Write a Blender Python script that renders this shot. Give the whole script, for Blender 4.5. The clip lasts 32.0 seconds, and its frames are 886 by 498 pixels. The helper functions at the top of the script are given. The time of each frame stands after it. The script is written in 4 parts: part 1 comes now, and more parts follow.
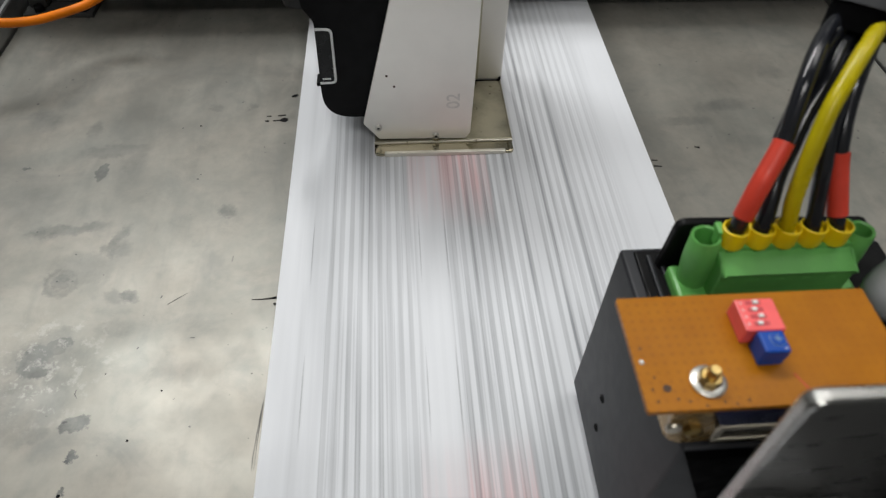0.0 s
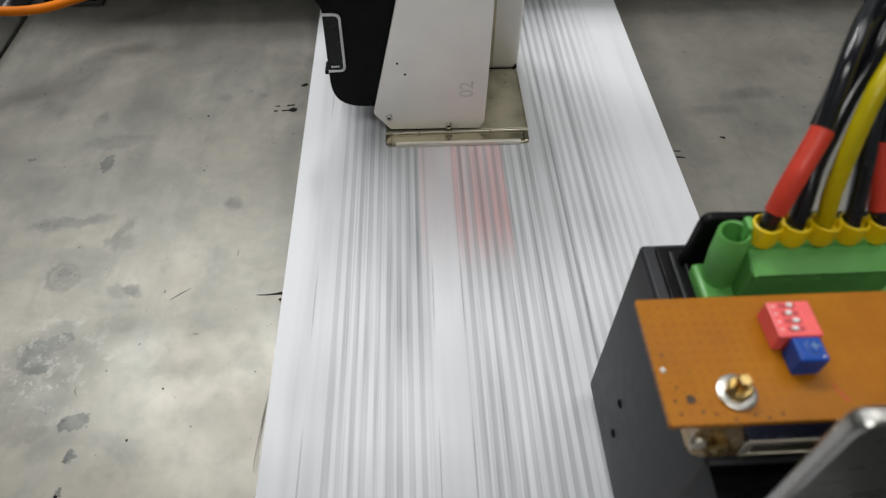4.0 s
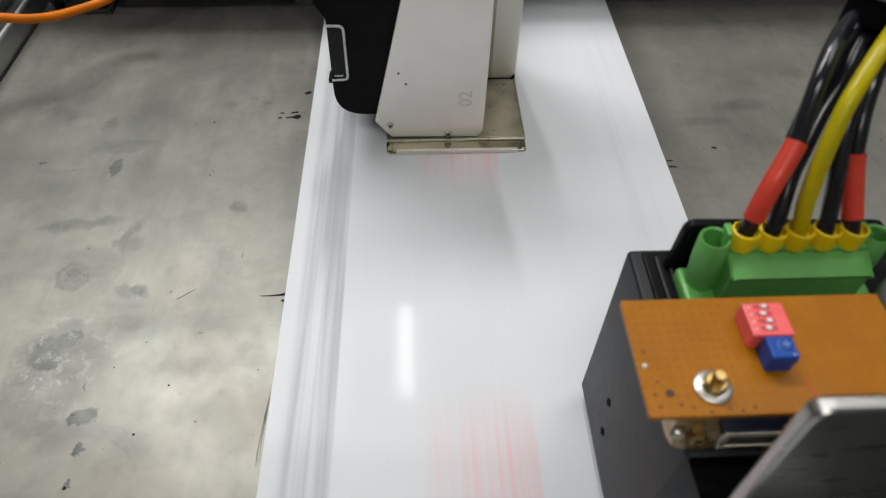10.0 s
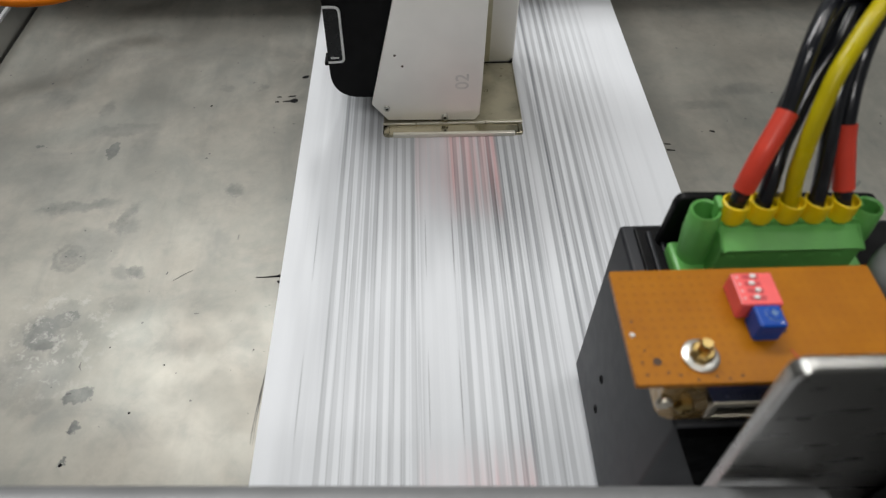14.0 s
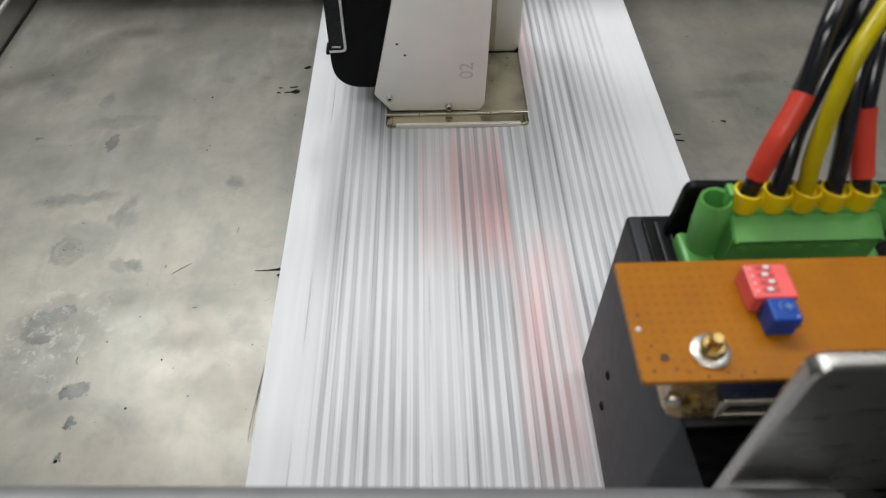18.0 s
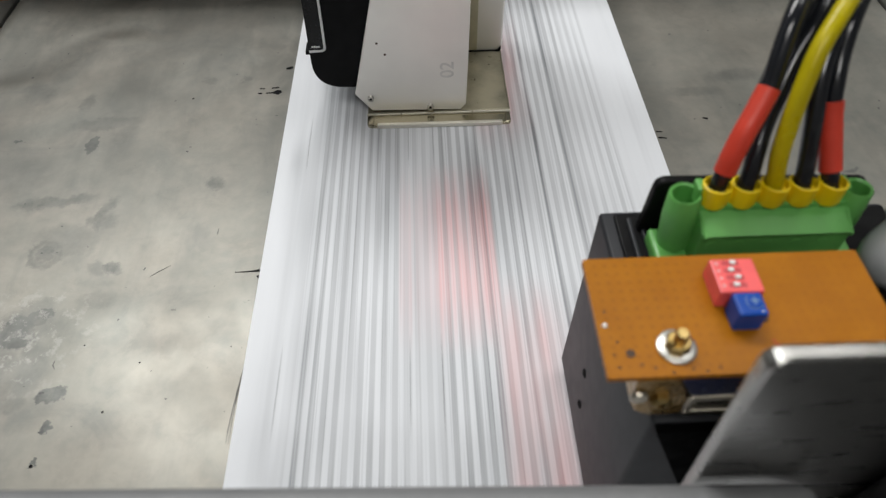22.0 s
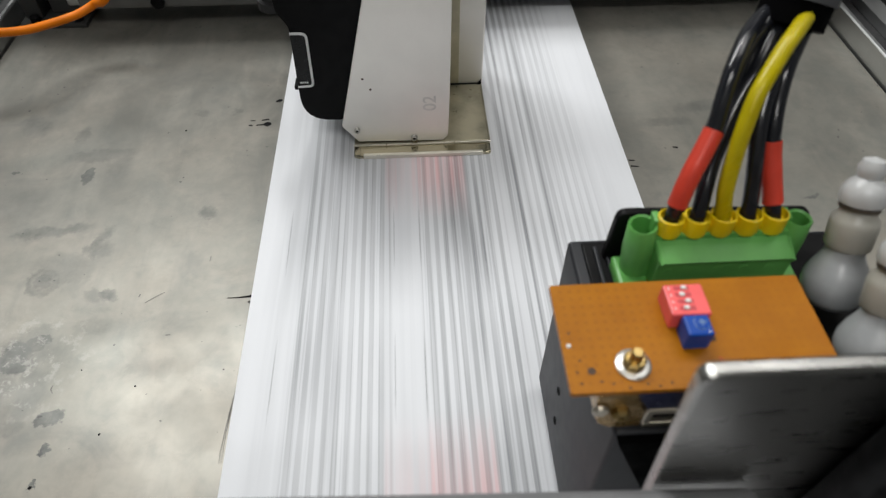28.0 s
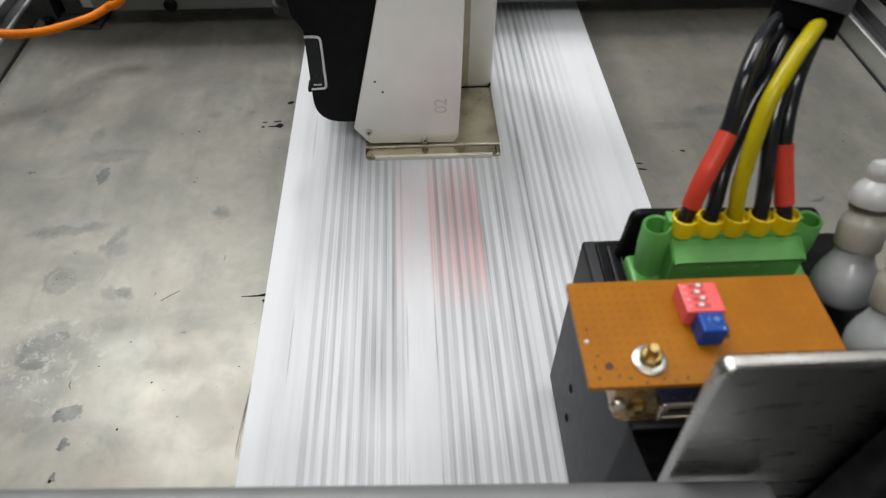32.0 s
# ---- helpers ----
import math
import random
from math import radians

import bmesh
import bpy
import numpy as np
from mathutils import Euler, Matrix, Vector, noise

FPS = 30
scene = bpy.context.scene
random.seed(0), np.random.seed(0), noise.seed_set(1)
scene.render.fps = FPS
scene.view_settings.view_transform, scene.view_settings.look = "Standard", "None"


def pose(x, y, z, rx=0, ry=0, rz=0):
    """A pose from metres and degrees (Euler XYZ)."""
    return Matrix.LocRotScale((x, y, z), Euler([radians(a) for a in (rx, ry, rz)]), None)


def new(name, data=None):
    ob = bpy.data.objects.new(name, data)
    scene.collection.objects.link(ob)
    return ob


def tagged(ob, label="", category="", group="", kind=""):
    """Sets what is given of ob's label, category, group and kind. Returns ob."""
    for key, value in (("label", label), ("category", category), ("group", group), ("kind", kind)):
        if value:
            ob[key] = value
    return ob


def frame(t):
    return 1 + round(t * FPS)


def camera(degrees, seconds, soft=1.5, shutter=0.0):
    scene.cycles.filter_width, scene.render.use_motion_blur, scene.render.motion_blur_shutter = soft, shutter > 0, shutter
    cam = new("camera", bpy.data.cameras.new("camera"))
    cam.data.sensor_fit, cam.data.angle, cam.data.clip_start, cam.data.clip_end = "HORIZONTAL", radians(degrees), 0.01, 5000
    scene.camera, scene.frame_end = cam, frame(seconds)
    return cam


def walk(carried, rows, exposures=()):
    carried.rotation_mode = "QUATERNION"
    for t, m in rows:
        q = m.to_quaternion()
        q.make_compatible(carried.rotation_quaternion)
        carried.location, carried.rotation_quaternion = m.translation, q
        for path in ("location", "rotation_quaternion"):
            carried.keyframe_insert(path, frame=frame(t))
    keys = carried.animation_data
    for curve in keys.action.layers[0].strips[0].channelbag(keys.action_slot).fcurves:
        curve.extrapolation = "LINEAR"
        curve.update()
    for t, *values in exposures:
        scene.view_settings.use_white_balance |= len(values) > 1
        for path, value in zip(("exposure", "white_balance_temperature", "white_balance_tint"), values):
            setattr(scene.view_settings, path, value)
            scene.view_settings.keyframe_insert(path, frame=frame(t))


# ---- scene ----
cam = camera(68.0, 32.0, soft=1.3, shutter=0.7)
cam.data.dof.use_dof, cam.data.dof.focus_distance, cam.data.dof.aperture_fstop = True, 0.34, 15.0
U = 1.165  # metres to one unit of the plan

walk(cam, [
    (0, pose(-0.0423, 0.0000, 0.2627, 40.06, -1.18, -3.84)),
    (0.5, pose(-0.0451, 0.0014, 0.2626, 39.94, -1.46, -3.57)),
    (1, pose(-0.0478, 0.0031, 0.2618, 39.48, -1.46, -3.29)),
    (1.5, pose(-0.0498, 0.0030, 0.2604, 39.32, -1.17, -2.95)),
    (2, pose(-0.0466, 0.0006, 0.2608, 39.32, -1.25, -3.38)),
    (2.5, pose(-0.0474, 0.0046, 0.2573, 39.18, -0.91, -2.90)),
    (4.5, pose(-0.0361, 0.0088, 0.2536, 39.59, -0.02, -2.66)),
    (5, pose(-0.0360, 0.0052, 0.2552, 39.87, -0.20, -2.98)),
    (5.5, pose(-0.0347, 0.0025, 0.2559, 40.05, -0.22, -3.09)),
    (6, pose(-0.0362, 0.0040, 0.2567, 40.19, -0.22, -2.89)),
    (6.5, pose(-0.0379, 0.0021, 0.2598, 40.25, -0.18, -2.84)),
    (7, pose(-0.0411, 0.0078, 0.2602, 40.06, -0.61, -2.23)),
    (7.5, pose(-0.0412, 0.0078, 0.2601, 40.51, 0.16, -2.42)),
    (8, pose(-0.0417, 0.0075, 0.2580, 40.09, 0.09, -2.00)),
    (8.5, pose(-0.0377, 0.0047, 0.2593, 39.89, -0.38, -2.09)),
    (9, pose(-0.0361, 0.0046, 0.2592, 40.19, -0.18, -1.97)),
    (9.5, pose(-0.0370, 0.0057, 0.2589, 40.03, -0.17, -2.05)),
    (10, pose(-0.0377, 0.0012, 0.2608, 39.96, -0.45, -2.23)),
    (10.5, pose(-0.0355, 0.0051, 0.2530, 39.58, 0.34, -2.06)),
    (11, pose(-0.0361, 0.0049, 0.2568, 39.97, 0.04, -2.02)),
    (11.5, pose(-0.0355, 0.0045, 0.2557, 39.68, -0.06, -2.12)),
    (12, pose(-0.0337, 0.0009, 0.2570, 39.67, -0.13, -2.26)),
    (12.5, pose(-0.0341, -0.0016, 0.2561, 39.47, -0.40, -2.53)),
    (13, pose(-0.0318, -0.0034, 0.2545, 39.92, 0.43, -2.60)),
    (13.5, pose(-0.0341, -0.0039, 0.2571, 39.68, -0.17, -2.33)),
    (15.5, pose(-0.0332, -0.0011, 0.2551, 39.14, -0.07, -1.66)),
    (16, pose(-0.0355, -0.0015, 0.2552, 39.02, -0.22, -1.60)),
    (16.5, pose(-0.0327, -0.0004, 0.2507, 38.84, 0.52, -1.84)),
    (17, pose(-0.0358, 0.0045, 0.2506, 38.43, 0.06, -1.04)),
    (17.5, pose(-0.0323, -0.0002, 0.2518, 38.65, -0.09, -1.55)),
    (18, pose(-0.0309, 0.0001, 0.2505, 39.01, 0.40, -1.53)),
    (18.5, pose(-0.0293, 0.0026, 0.2473, 38.78, 0.82, -1.25)),
    (19, pose(-0.0284, 0.0073, 0.2441, 38.32, 0.75, -0.90)),
    (19.5, pose(-0.0270, 0.0054, 0.2452, 38.32, 0.49, -1.37)),
    (20, pose(-0.0263, 0.0032, 0.2490, 38.67, 0.30, -1.57)),
    (20.5, pose(-0.0247, 0.0023, 0.2491, 38.96, 0.53, -1.70)),
    (21, pose(-0.0258, 0.0039, 0.2483, 38.90, 0.54, -1.67)),
    (21.5, pose(-0.0260, 0.0037, 0.2474, 38.78, 0.51, -1.73)),
    (22, pose(-0.0238, 0.0000, 0.2490, 39.10, 0.45, -2.22)),
    (22.5, pose(-0.0250, -0.0000, 0.2515, 39.45, 0.39, -2.12)),
    (23, pose(-0.0254, -0.0010, 0.2533, 39.59, 0.27, -2.25)),
    (23.5, pose(-0.0281, 0.0011, 0.2530, 39.65, 0.46, -1.80)),
    (24, pose(-0.0271, 0.0001, 0.2527, 39.30, 0.29, -1.92)),
    (24.5, pose(-0.0261, -0.0002, 0.2542, 39.62, 0.31, -1.90)),
    (25, pose(-0.0241, -0.0018, 0.2556, 39.73, 0.25, -2.00)),
    (25.5, pose(-0.0222, -0.0037, 0.2563, 39.79, 0.25, -2.31)),
    (27.5, pose(-0.0246, -0.0090, 0.2615, 40.63, -0.06, -3.01)),
    (28, pose(-0.0216, -0.0086, 0.2623, 40.97, -0.05, -3.22)),
    (28.5, pose(-0.0217, -0.0053, 0.2613, 41.00, 0.17, -2.63)),
    (29, pose(-0.0243, -0.0042, 0.2616, 40.97, 0.10, -2.47)),
    (29.5, pose(-0.0227, -0.0076, 0.2626, 41.01, 0.04, -2.83)),
    (30, pose(-0.0209, -0.0081, 0.2613, 40.95, 0.17, -2.99)),
    (30.5, pose(-0.0216, -0.0087, 0.2637, 41.04, -0.05, -3.05)),
    (31, pose(-0.0236, -0.0083, 0.2634, 40.99, 0.08, -2.84)),
    (31.5, pose(-0.0256, -0.0105, 0.2639, 40.83, -0.33, -2.98)),
    (32, pose(-0.0273, -0.0125, 0.2650, 41.24, -0.21, -2.95)),
], exposures=[(0.0, 0.02), (1.0, 0.00), (2.0, -0.06), (5.0, 0.00), (8.0, 0.05), (9.0, 0.05), (10.0, -0.03), (12.0, -0.04), (13.5, 0.00), (16.0, 0.04), (17.5, 0.04), (18.5, 0.09), (20.0, 0.08), (25.0, 0.11), (28.0, 0.13), (32.0, 0.13)])

# ---- light: a workshop tube lamp, broad ceiling lamps and an added fill ----
world = bpy.data.worlds.new("workshop_air")
scene.world = world
world.use_nodes = True
world.node_tree.nodes["Background"].inputs["Color"].default_value = (0.84, 0.93, 1.0, 1)
world.node_tree.nodes["Background"].inputs["Strength"].default_value = 0.03


def area_lamp(x, y, z, sx, sy, watts, colour):
    data = bpy.data.lights.new("area_light", "AREA")
    data.shape, data.size, data.size_y, data.energy, data.color = "RECTANGLE", sx, sy, watts, colour
    ob = new("area_light", data)
    ob.location = (x, y, z)
    return ob


area_lamp(-0.11, 1.32, 1.86, 0.055, 0.45, 9.5, (1.0, 0.99, 0.97))
area_lamp(-0.85, 1.22, 1.86, 1.1, 0.5, 29, (0.985, 0.99, 0.975))
# added fill that brightens paper and table right of the head
area_lamp(0.80, 0.70, 1.86, 1.0, 1.0, 11.0, (1.0, 0.985, 0.96))
area_lamp(-0.30, -0.78, 1.86, 0.9, 0.5, 12.0, (1.0, 0.985, 0.96))


# ---- materials ----
class Nodes:
    """A small writer of node materials."""

    def __init__(self, name, rough=0.5, metal=0.0):
        self.mat = bpy.data.materials.new(name)
        self.mat.use_nodes = True
        self.tree = self.mat.node_tree
        self.bsdf = self.tree.nodes["Principled BSDF"]
        self.bsdf.inputs["Roughness"].default_value = rough
        self.bsdf.inputs["Metallic"].default_value = metal
        self.coord = self.tree.nodes.new("ShaderNodeTexCoord").outputs["Object"]

    def put(self, socket, value):
        if isinstance(value, bpy.types.NodeSocket):
            self.tree.links.new(value, socket)
        else:
            socket.default_value = value

    def math(self, op, a, b=0.0, c=0.0, clamp=False):
        n = self.tree.nodes.new("ShaderNodeMath")
        n.operation, n.use_clamp = op, clamp
        for s, v in zip(n.inputs, (a, b, c)):
            self.put(s, v)
        return n.outputs[0]

    def axes(self, vector=None):
        n = self.tree.nodes.new("ShaderNodeSeparateXYZ")
        self.put(n.inputs[0], vector or self.coord)
        return n.outputs

    def vec(self, x=0.0, y=0.0, z=0.0):
        n = self.tree.nodes.new("ShaderNodeCombineXYZ")
        for s, v in zip(n.inputs, (x, y, z)):
            self.put(s, v)
        return n.outputs[0]

    def stretch(self, sx, sy, sz, dx=0.0, dy=0.0, dz=0.0, turn=0.0):
        n = self.tree.nodes.new("ShaderNodeMapping")
        self.put(n.inputs["Vector"], self.coord)
        n.inputs["Scale"].default_value = (sx, sy, sz)
        n.inputs["Location"].default_value = (dx, dy, dz)
        n.inputs["Rotation"].default_value = (0, 0, turn)
        return n.outputs[0]

    def noise(self, scale, detail=3.0, rough=0.55, vector=None, warp=0.0):
        n = self.tree.nodes.new("ShaderNodeTexNoise")
        self.put(n.inputs["Vector"], vector or self.coord)
        n.inputs["Scale"].default_value, n.inputs["Detail"].default_value = scale, detail
        n.inputs["Roughness"].default_value, n.inputs["Distortion"].default_value = rough, warp
        return n.outputs["Fac"]

    def hash(self, vector):
        n = self.tree.nodes.new("ShaderNodeTexWhiteNoise")
        n.noise_dimensions = "2D"
        self.put(n.inputs["Vector"], vector)
        return n.outputs["Value"]

    def span(self, v, a, b, c=0.0, d=1.0):
        n = self.tree.nodes.new("ShaderNodeMapRange")
        n.interpolation_type = "SMOOTHSTEP"
        for s, k in zip(n.inputs, (v, a, b, c, d)):
            self.put(s, k)
        return n.outputs[0]

    def mix(self, f, a, b, how="MIX"):
        n = self.tree.nodes.new("ShaderNodeMix")
        n.data_type, n.blend_type = "RGBA", how
        self.put(n.inputs["Factor"], f)
        for s, v in ((n.inputs["A"], a), (n.inputs["B"], b)):
            self.put(s, v if isinstance(v, bpy.types.NodeSocket) else (*v, 1))
        return n.outputs["Result"]

    def bump(self, height, strength, distance):
        n = self.tree.nodes.new("ShaderNodeBump")
        n.inputs["Strength"].default_value, n.inputs["Distance"].default_value = strength, distance
        self.put(n.inputs["Height"], height)
        self.put(self.bsdf.inputs["Normal"], n.outputs[0])

    def done(self, colour=None, rough=None):
        if colour is not None:
            self.put(self.bsdf.inputs["Base Color"], colour if isinstance(colour, bpy.types.NodeSocket) else (*colour, 1))
        if rough is not None:
            self.put(self.bsdf.inputs["Roughness"], rough)
        return self.mat


def plastic(name, colour, rough, grain=900.0, spread=0.12, relief=0.15, shine=0.5, wear=0.2):
    n = Nodes(name, rough)
    n.bsdf.inputs["Specular IOR Level"].default_value = shine
    fine, broad = n.noise(grain, 2), n.noise(60, 3)
    dark = tuple(c * (1 - spread) for c in colour)
    light = tuple(min(1, c * (1 + spread)) for c in colour)
    n.bump(fine, relief, 0.0003)
    return n.done(n.mix(n.span(broad, 0.3, 0.7), dark, light), n.span(n.noise(140, 3), 0.3, 0.7, rough * (1 - wear), min(1, rough * (1 + wear))))


def metal(name, colour, rough, sx=40.0, sy=900.0, sz=900.0, spread=0.15, metallic=1.0, relief=0.08):
    n = Nodes(name, rough, metallic)
    brushed = n.noise(1.0, 3, 0.6, n.stretch(sx, sy, sz))
    broad = n.noise(45, 4)
    dark = tuple(c * (1 - spread) for c in colour)
    if relief:
        n.bump(brushed, relief, 0.0003)
    return n.done(n.mix(n.span(broad, 0.3, 0.7), dark, colour), n.math("ADD", n.math("MULTIPLY", brushed, 0.25), rough - 0.1))


def table_material():
    n = Nodes("worn_table_plate", 0.4, 0.44)
    base = n.mix(n.span(n.noise(11, 6, 0.62, warp=1.2), 0.3, 0.7), (0.232, 0.232, 0.206), (0.334, 0.308, 0.263))
    mottle = n.noise(46, 7, 0.72, warp=0.4)
    base = n.mix(n.span(mottle, 0.35, 0.65, 0.0, 0.30), base, (0.36, 0.345, 0.30))
    base = n.mix(n.span(mottle, 0.50, 0.30, 0.0, 0.28), base, (0.17, 0.175, 0.165))
    fine = n.noise(160, 4, 0.6)
    base = n.mix(n.span(fine, 0.3, 0.75, 0.0, 0.30), base, (0.21, 0.213, 0.193))
    # rubbed streaks along the way of the paper
    rub = n.noise(1.0, 4, 0.6, n.stretch(70, 9, 1, turn=0.25))
    base = n.mix(n.span(rub, 0.52, 0.72, 0.0, 0.22), base, (0.155, 0.163, 0.158))
    smudge = n.noise(24, 5, 0.6, n.stretch(1, 1.6, 1, 2, 4, 0, 0.4), 0.6)
    base = n.mix(n.span(smudge, 0.56, 0.74, 0.0, 0.30), base, (0.135, 0.145, 0.145))
    x, y, z = n.axes()
    # ink stains and scuffs with their own places, sizes and ragged edges
    def rough_edge(dx, dy):
        coarse = n.math("MULTIPLY", n.math("SUBTRACT", n.noise(75, 5, 0.65, n.stretch(1, 1, 1, dx, dy, 0)), 0.5), 0.0105)
        small = n.math("MULTIPLY", n.math("SUBTRACT", n.noise(320, 4, 0.7, n.stretch(1, 1, 1, dx, dy, 0)), 0.5), 0.006)
        return n.math("ADD", coarse, small)

    ragged, ragged2 = rough_edge(0, 0), rough_edge(3, 7)
    wx, wy = n.math("ADD", x, ragged), n.math("ADD", y, ragged2)
    spots = [
        (-0.1796, 0.1397, 0.0076, 0.0090, 0.55, 0.75),
        (-0.1728, 0.1467, 0.0055, 0.0037, 0.55, 0.70),
        (-0.1695, 0.1307, 0.0057, 0.0047, -0.05, 0.45),
        (-0.1575, 0.1125, 0.0050, 0.0039, -0.06, 0.80),
        (-0.1706, 0.1092, 0.0058, 0.0048, -0.07, 0.50),
        (-0.1561, 0.1003, 0.0024, 0.0016, -0.04, 0.90),
        (-0.1719, 0.1195, 0.0085, 0.0035, -0.06, 0.35),
        (-0.1560, 0.0870, 0.0011, 0.0009, 0.00, 1.00),
        (-0.1823, 0.1782, 0.0064, 0.0079, -0.05, 0.45),
        (-0.1522, 0.1698, 0.0044, 0.0030, -0.25, 0.55),
        (-0.1536, 0.1539, 0.0079, 0.0048, -0.06, 0.40),
        (-0.1295, 0.1348, 0.0053, 0.0069, -0.06, 0.28),
        (-0.1195, 0.1312, 0.0040, 0.0057, -0.05, 0.25),
        (-0.1860, 0.2084, 0.0178, 0.0035, 0.18, 0.40),
        (-0.1648, 0.2020, 0.0030, 0.0103, -0.48, 0.50),
        (-0.1743, 0.1873, 0.0150, 0.0075, -0.05, 0.25),
        (-0.1820, 0.2460, 0.0026, 0.0070, -0.08, 0.80),
        (-0.1815, 0.2610, 0.0170, 0.0042, 0.08, 0.35),
        (-0.1680, 0.2503, 0.0063, 0.0109, -0.06, 0.30),
        (-0.2204, 0.2871, 0.0089, 0.0085, 0.59, 0.35),
        (-0.1938, 0.2785, 0.0036, 0.0078, -0.06, 0.35),
        (-0.2194, 0.2497, 0.0020, 0.0014, -0.05, 1.00),
        (-0.1188, 0.2172, 0.0048, 0.0039, -0.06, 0.45),
        (-0.1335, 0.2947, 0.0050, 0.0030, -0.04, 0.35),
        (-0.1156, 0.2948, 0.0028, 0.0031, -0.07, 0.35),
        (0.1445, 0.2861, 0.0167, 0.0062, 0.08, 0.30),
        (0.1200, 0.2733, 0.0155, 0.0045, -0.05, 0.25),
        (0.1742, 0.2121, 0.0049, 0.0012, 0.19, 0.60),
        (0.1828, 0.3152, 0.0100, 0.0072, -0.05, 0.25),
        (-0.1790, 0.1425, 0.0140, 0.0095, 0.50, 0.46),
        (-0.1775, 0.1195, 0.0150, 0.0105, 0.35, 0.46),
        (-0.1640, 0.1050, 0.0120, 0.0060, 0.30, 0.22),
        (-0.1623, 0.1961, 0.0060, 0.0065, 0.60, 0.34),
        (-0.1720, 0.1830, 0.0090, 0.0060, 0.30, 0.26),
        (-0.2084, 0.2282, 0.0163, 0.0161, -0.06, 0.25),
        (-0.1842, 0.1413, 0.0093, 0.0084, 0.30, 0.55),
        (-0.1835, 0.1235, 0.0110, 0.0115, 0.10, 0.62),
        (-0.1776, 0.1512, 0.0091, 0.0044, 0.40, 0.38),
        (-0.1820, 0.1787, 0.0040, 0.0066, -0.05, 0.50),
        (-0.1640, 0.1994, 0.0025, 0.0115, -0.10, 0.48),
        (-0.1923, 0.2084, 0.0138, 0.0034, 0.15, 0.48),
        (-0.1586, 0.1698, 0.0048, 0.0041, -0.20, 0.30),
        (-0.1277, 0.1325, 0.0069, 0.0062, 0.00, 0.16),
        (-0.1755, 0.1081, 0.0056, 0.0046, 0.00, 0.34),
        (-0.2251, 0.2892, 0.0058, 0.0089, 0.30, 0.34),
        (-0.2110, 0.3094, 0.0060, 0.0180, -0.45, 0.22),
        (-0.1804, 0.2629, 0.0179, 0.0036, 0.05, 0.30),
        (-0.1706, 0.2481, 0.0075, 0.0112, 0.00, 0.16),
    ]
    total = 0.0
    for sx, sy, la, lb, turn, depth in spots:
        dx, dy = n.math("SUBTRACT", wx, sx * U), n.math("SUBTRACT", wy, sy * U)
        c, s = math.cos(turn) / (la * U), math.sin(turn) / (la * U)
        p = n.math("ADD", n.math("MULTIPLY", dx, c), n.math("MULTIPLY", dy, s))
        c, s = math.cos(turn) / (lb * U), math.sin(turn) / (lb * U)
        q = n.math("SUBTRACT", n.math("MULTIPLY", dy, c), n.math("MULTIPLY", dx, s))
        d = n.math("ADD", n.math("MULTIPLY", p, p), n.math("MULTIPLY", q, q))
        soft = depth < 0.7
        mark = n.span(d, 0.1 if soft else 0.7, 1.5 if soft else 1.15, depth * (1.0 if not soft else 0.85 if sy < 0.16 else 1.35), 0.0)
        if (sx, sy) == (-0.1823, 0.1782):  # one stain is a ring
            mark = n.math("MULTIPLY", n.span(d, 0.2, 0.8, 0.5, 1.0), n.span(d, 0.6, 1.4, 0.55, 0.0))
        total = n.math("MAXIMUM", total, mark)
    total = n.math("MULTIPLY", total, n.span(n.noise(110, 5, 0.7), 0.32, 0.60, 0.62, 1.0))
    dirt = n.mix(n.span(n.noise(90, 4), 0.35, 0.65), (0.055, 0.060, 0.062), (0.125, 0.13, 0.126))
    base = n.mix(total, base, dirt)
    # uneven dark bands just outside the web's edges, stronger at the far end
    patchy = n.noise(38, 4, 0.6, n.stretch(1, 0.5, 1, 1, 9, 0), 0.5)
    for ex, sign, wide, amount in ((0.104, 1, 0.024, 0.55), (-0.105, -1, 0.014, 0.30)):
        off = n.math("MULTIPLY", n.math("SUBTRACT", n.math("ADD", x, n.math("MULTIPLY", n.math("SUBTRACT", patchy, 0.5), 0.022)), ex), sign)
        edge_band = n.math("MULTIPLY", n.span(off, 0.002, wide, amount, 0.0), n.math("MULTIPLY", n.span(y, 0.16, 0.34, 0.25, 1.0), n.span(patchy, 0.3, 0.65, 0.6, 1.0)))
        base = n.mix(edge_band, base, (0.07, 0.072, 0.066))
    # chalky scuffs round the stains
    cx, cy = n.math("SUBTRACT", wx, -0.205), n.math("SUBTRACT", wy, 0.160)
    near = n.span(n.math("SQRT", n.math("ADD", n.math("MULTIPLY", cx, cx), n.math("MULTIPLY", cy, cy))), 0.010, 0.042, 0.34, 0.0)
    scuff = n.math("MULTIPLY", near, n.span(n.noise(150, 6, 0.75, n.stretch(1, 1, 1, 5, 2, 0)), 0.53, 0.62))
    base = n.mix(scuff, base, (0.44, 0.43, 0.395))
    specks = n.span(n.noise(300, 1, 0.4), 0.79, 0.81, 0.0, 0.8)
    base = n.mix(specks, base, (0.06, 0.06, 0.06))
    n.bump(fine, 0.12, 0.0004)
    return n.done(base, n.span(n.noise(25, 4), 0.3, 0.7, 0.38, 0.50))


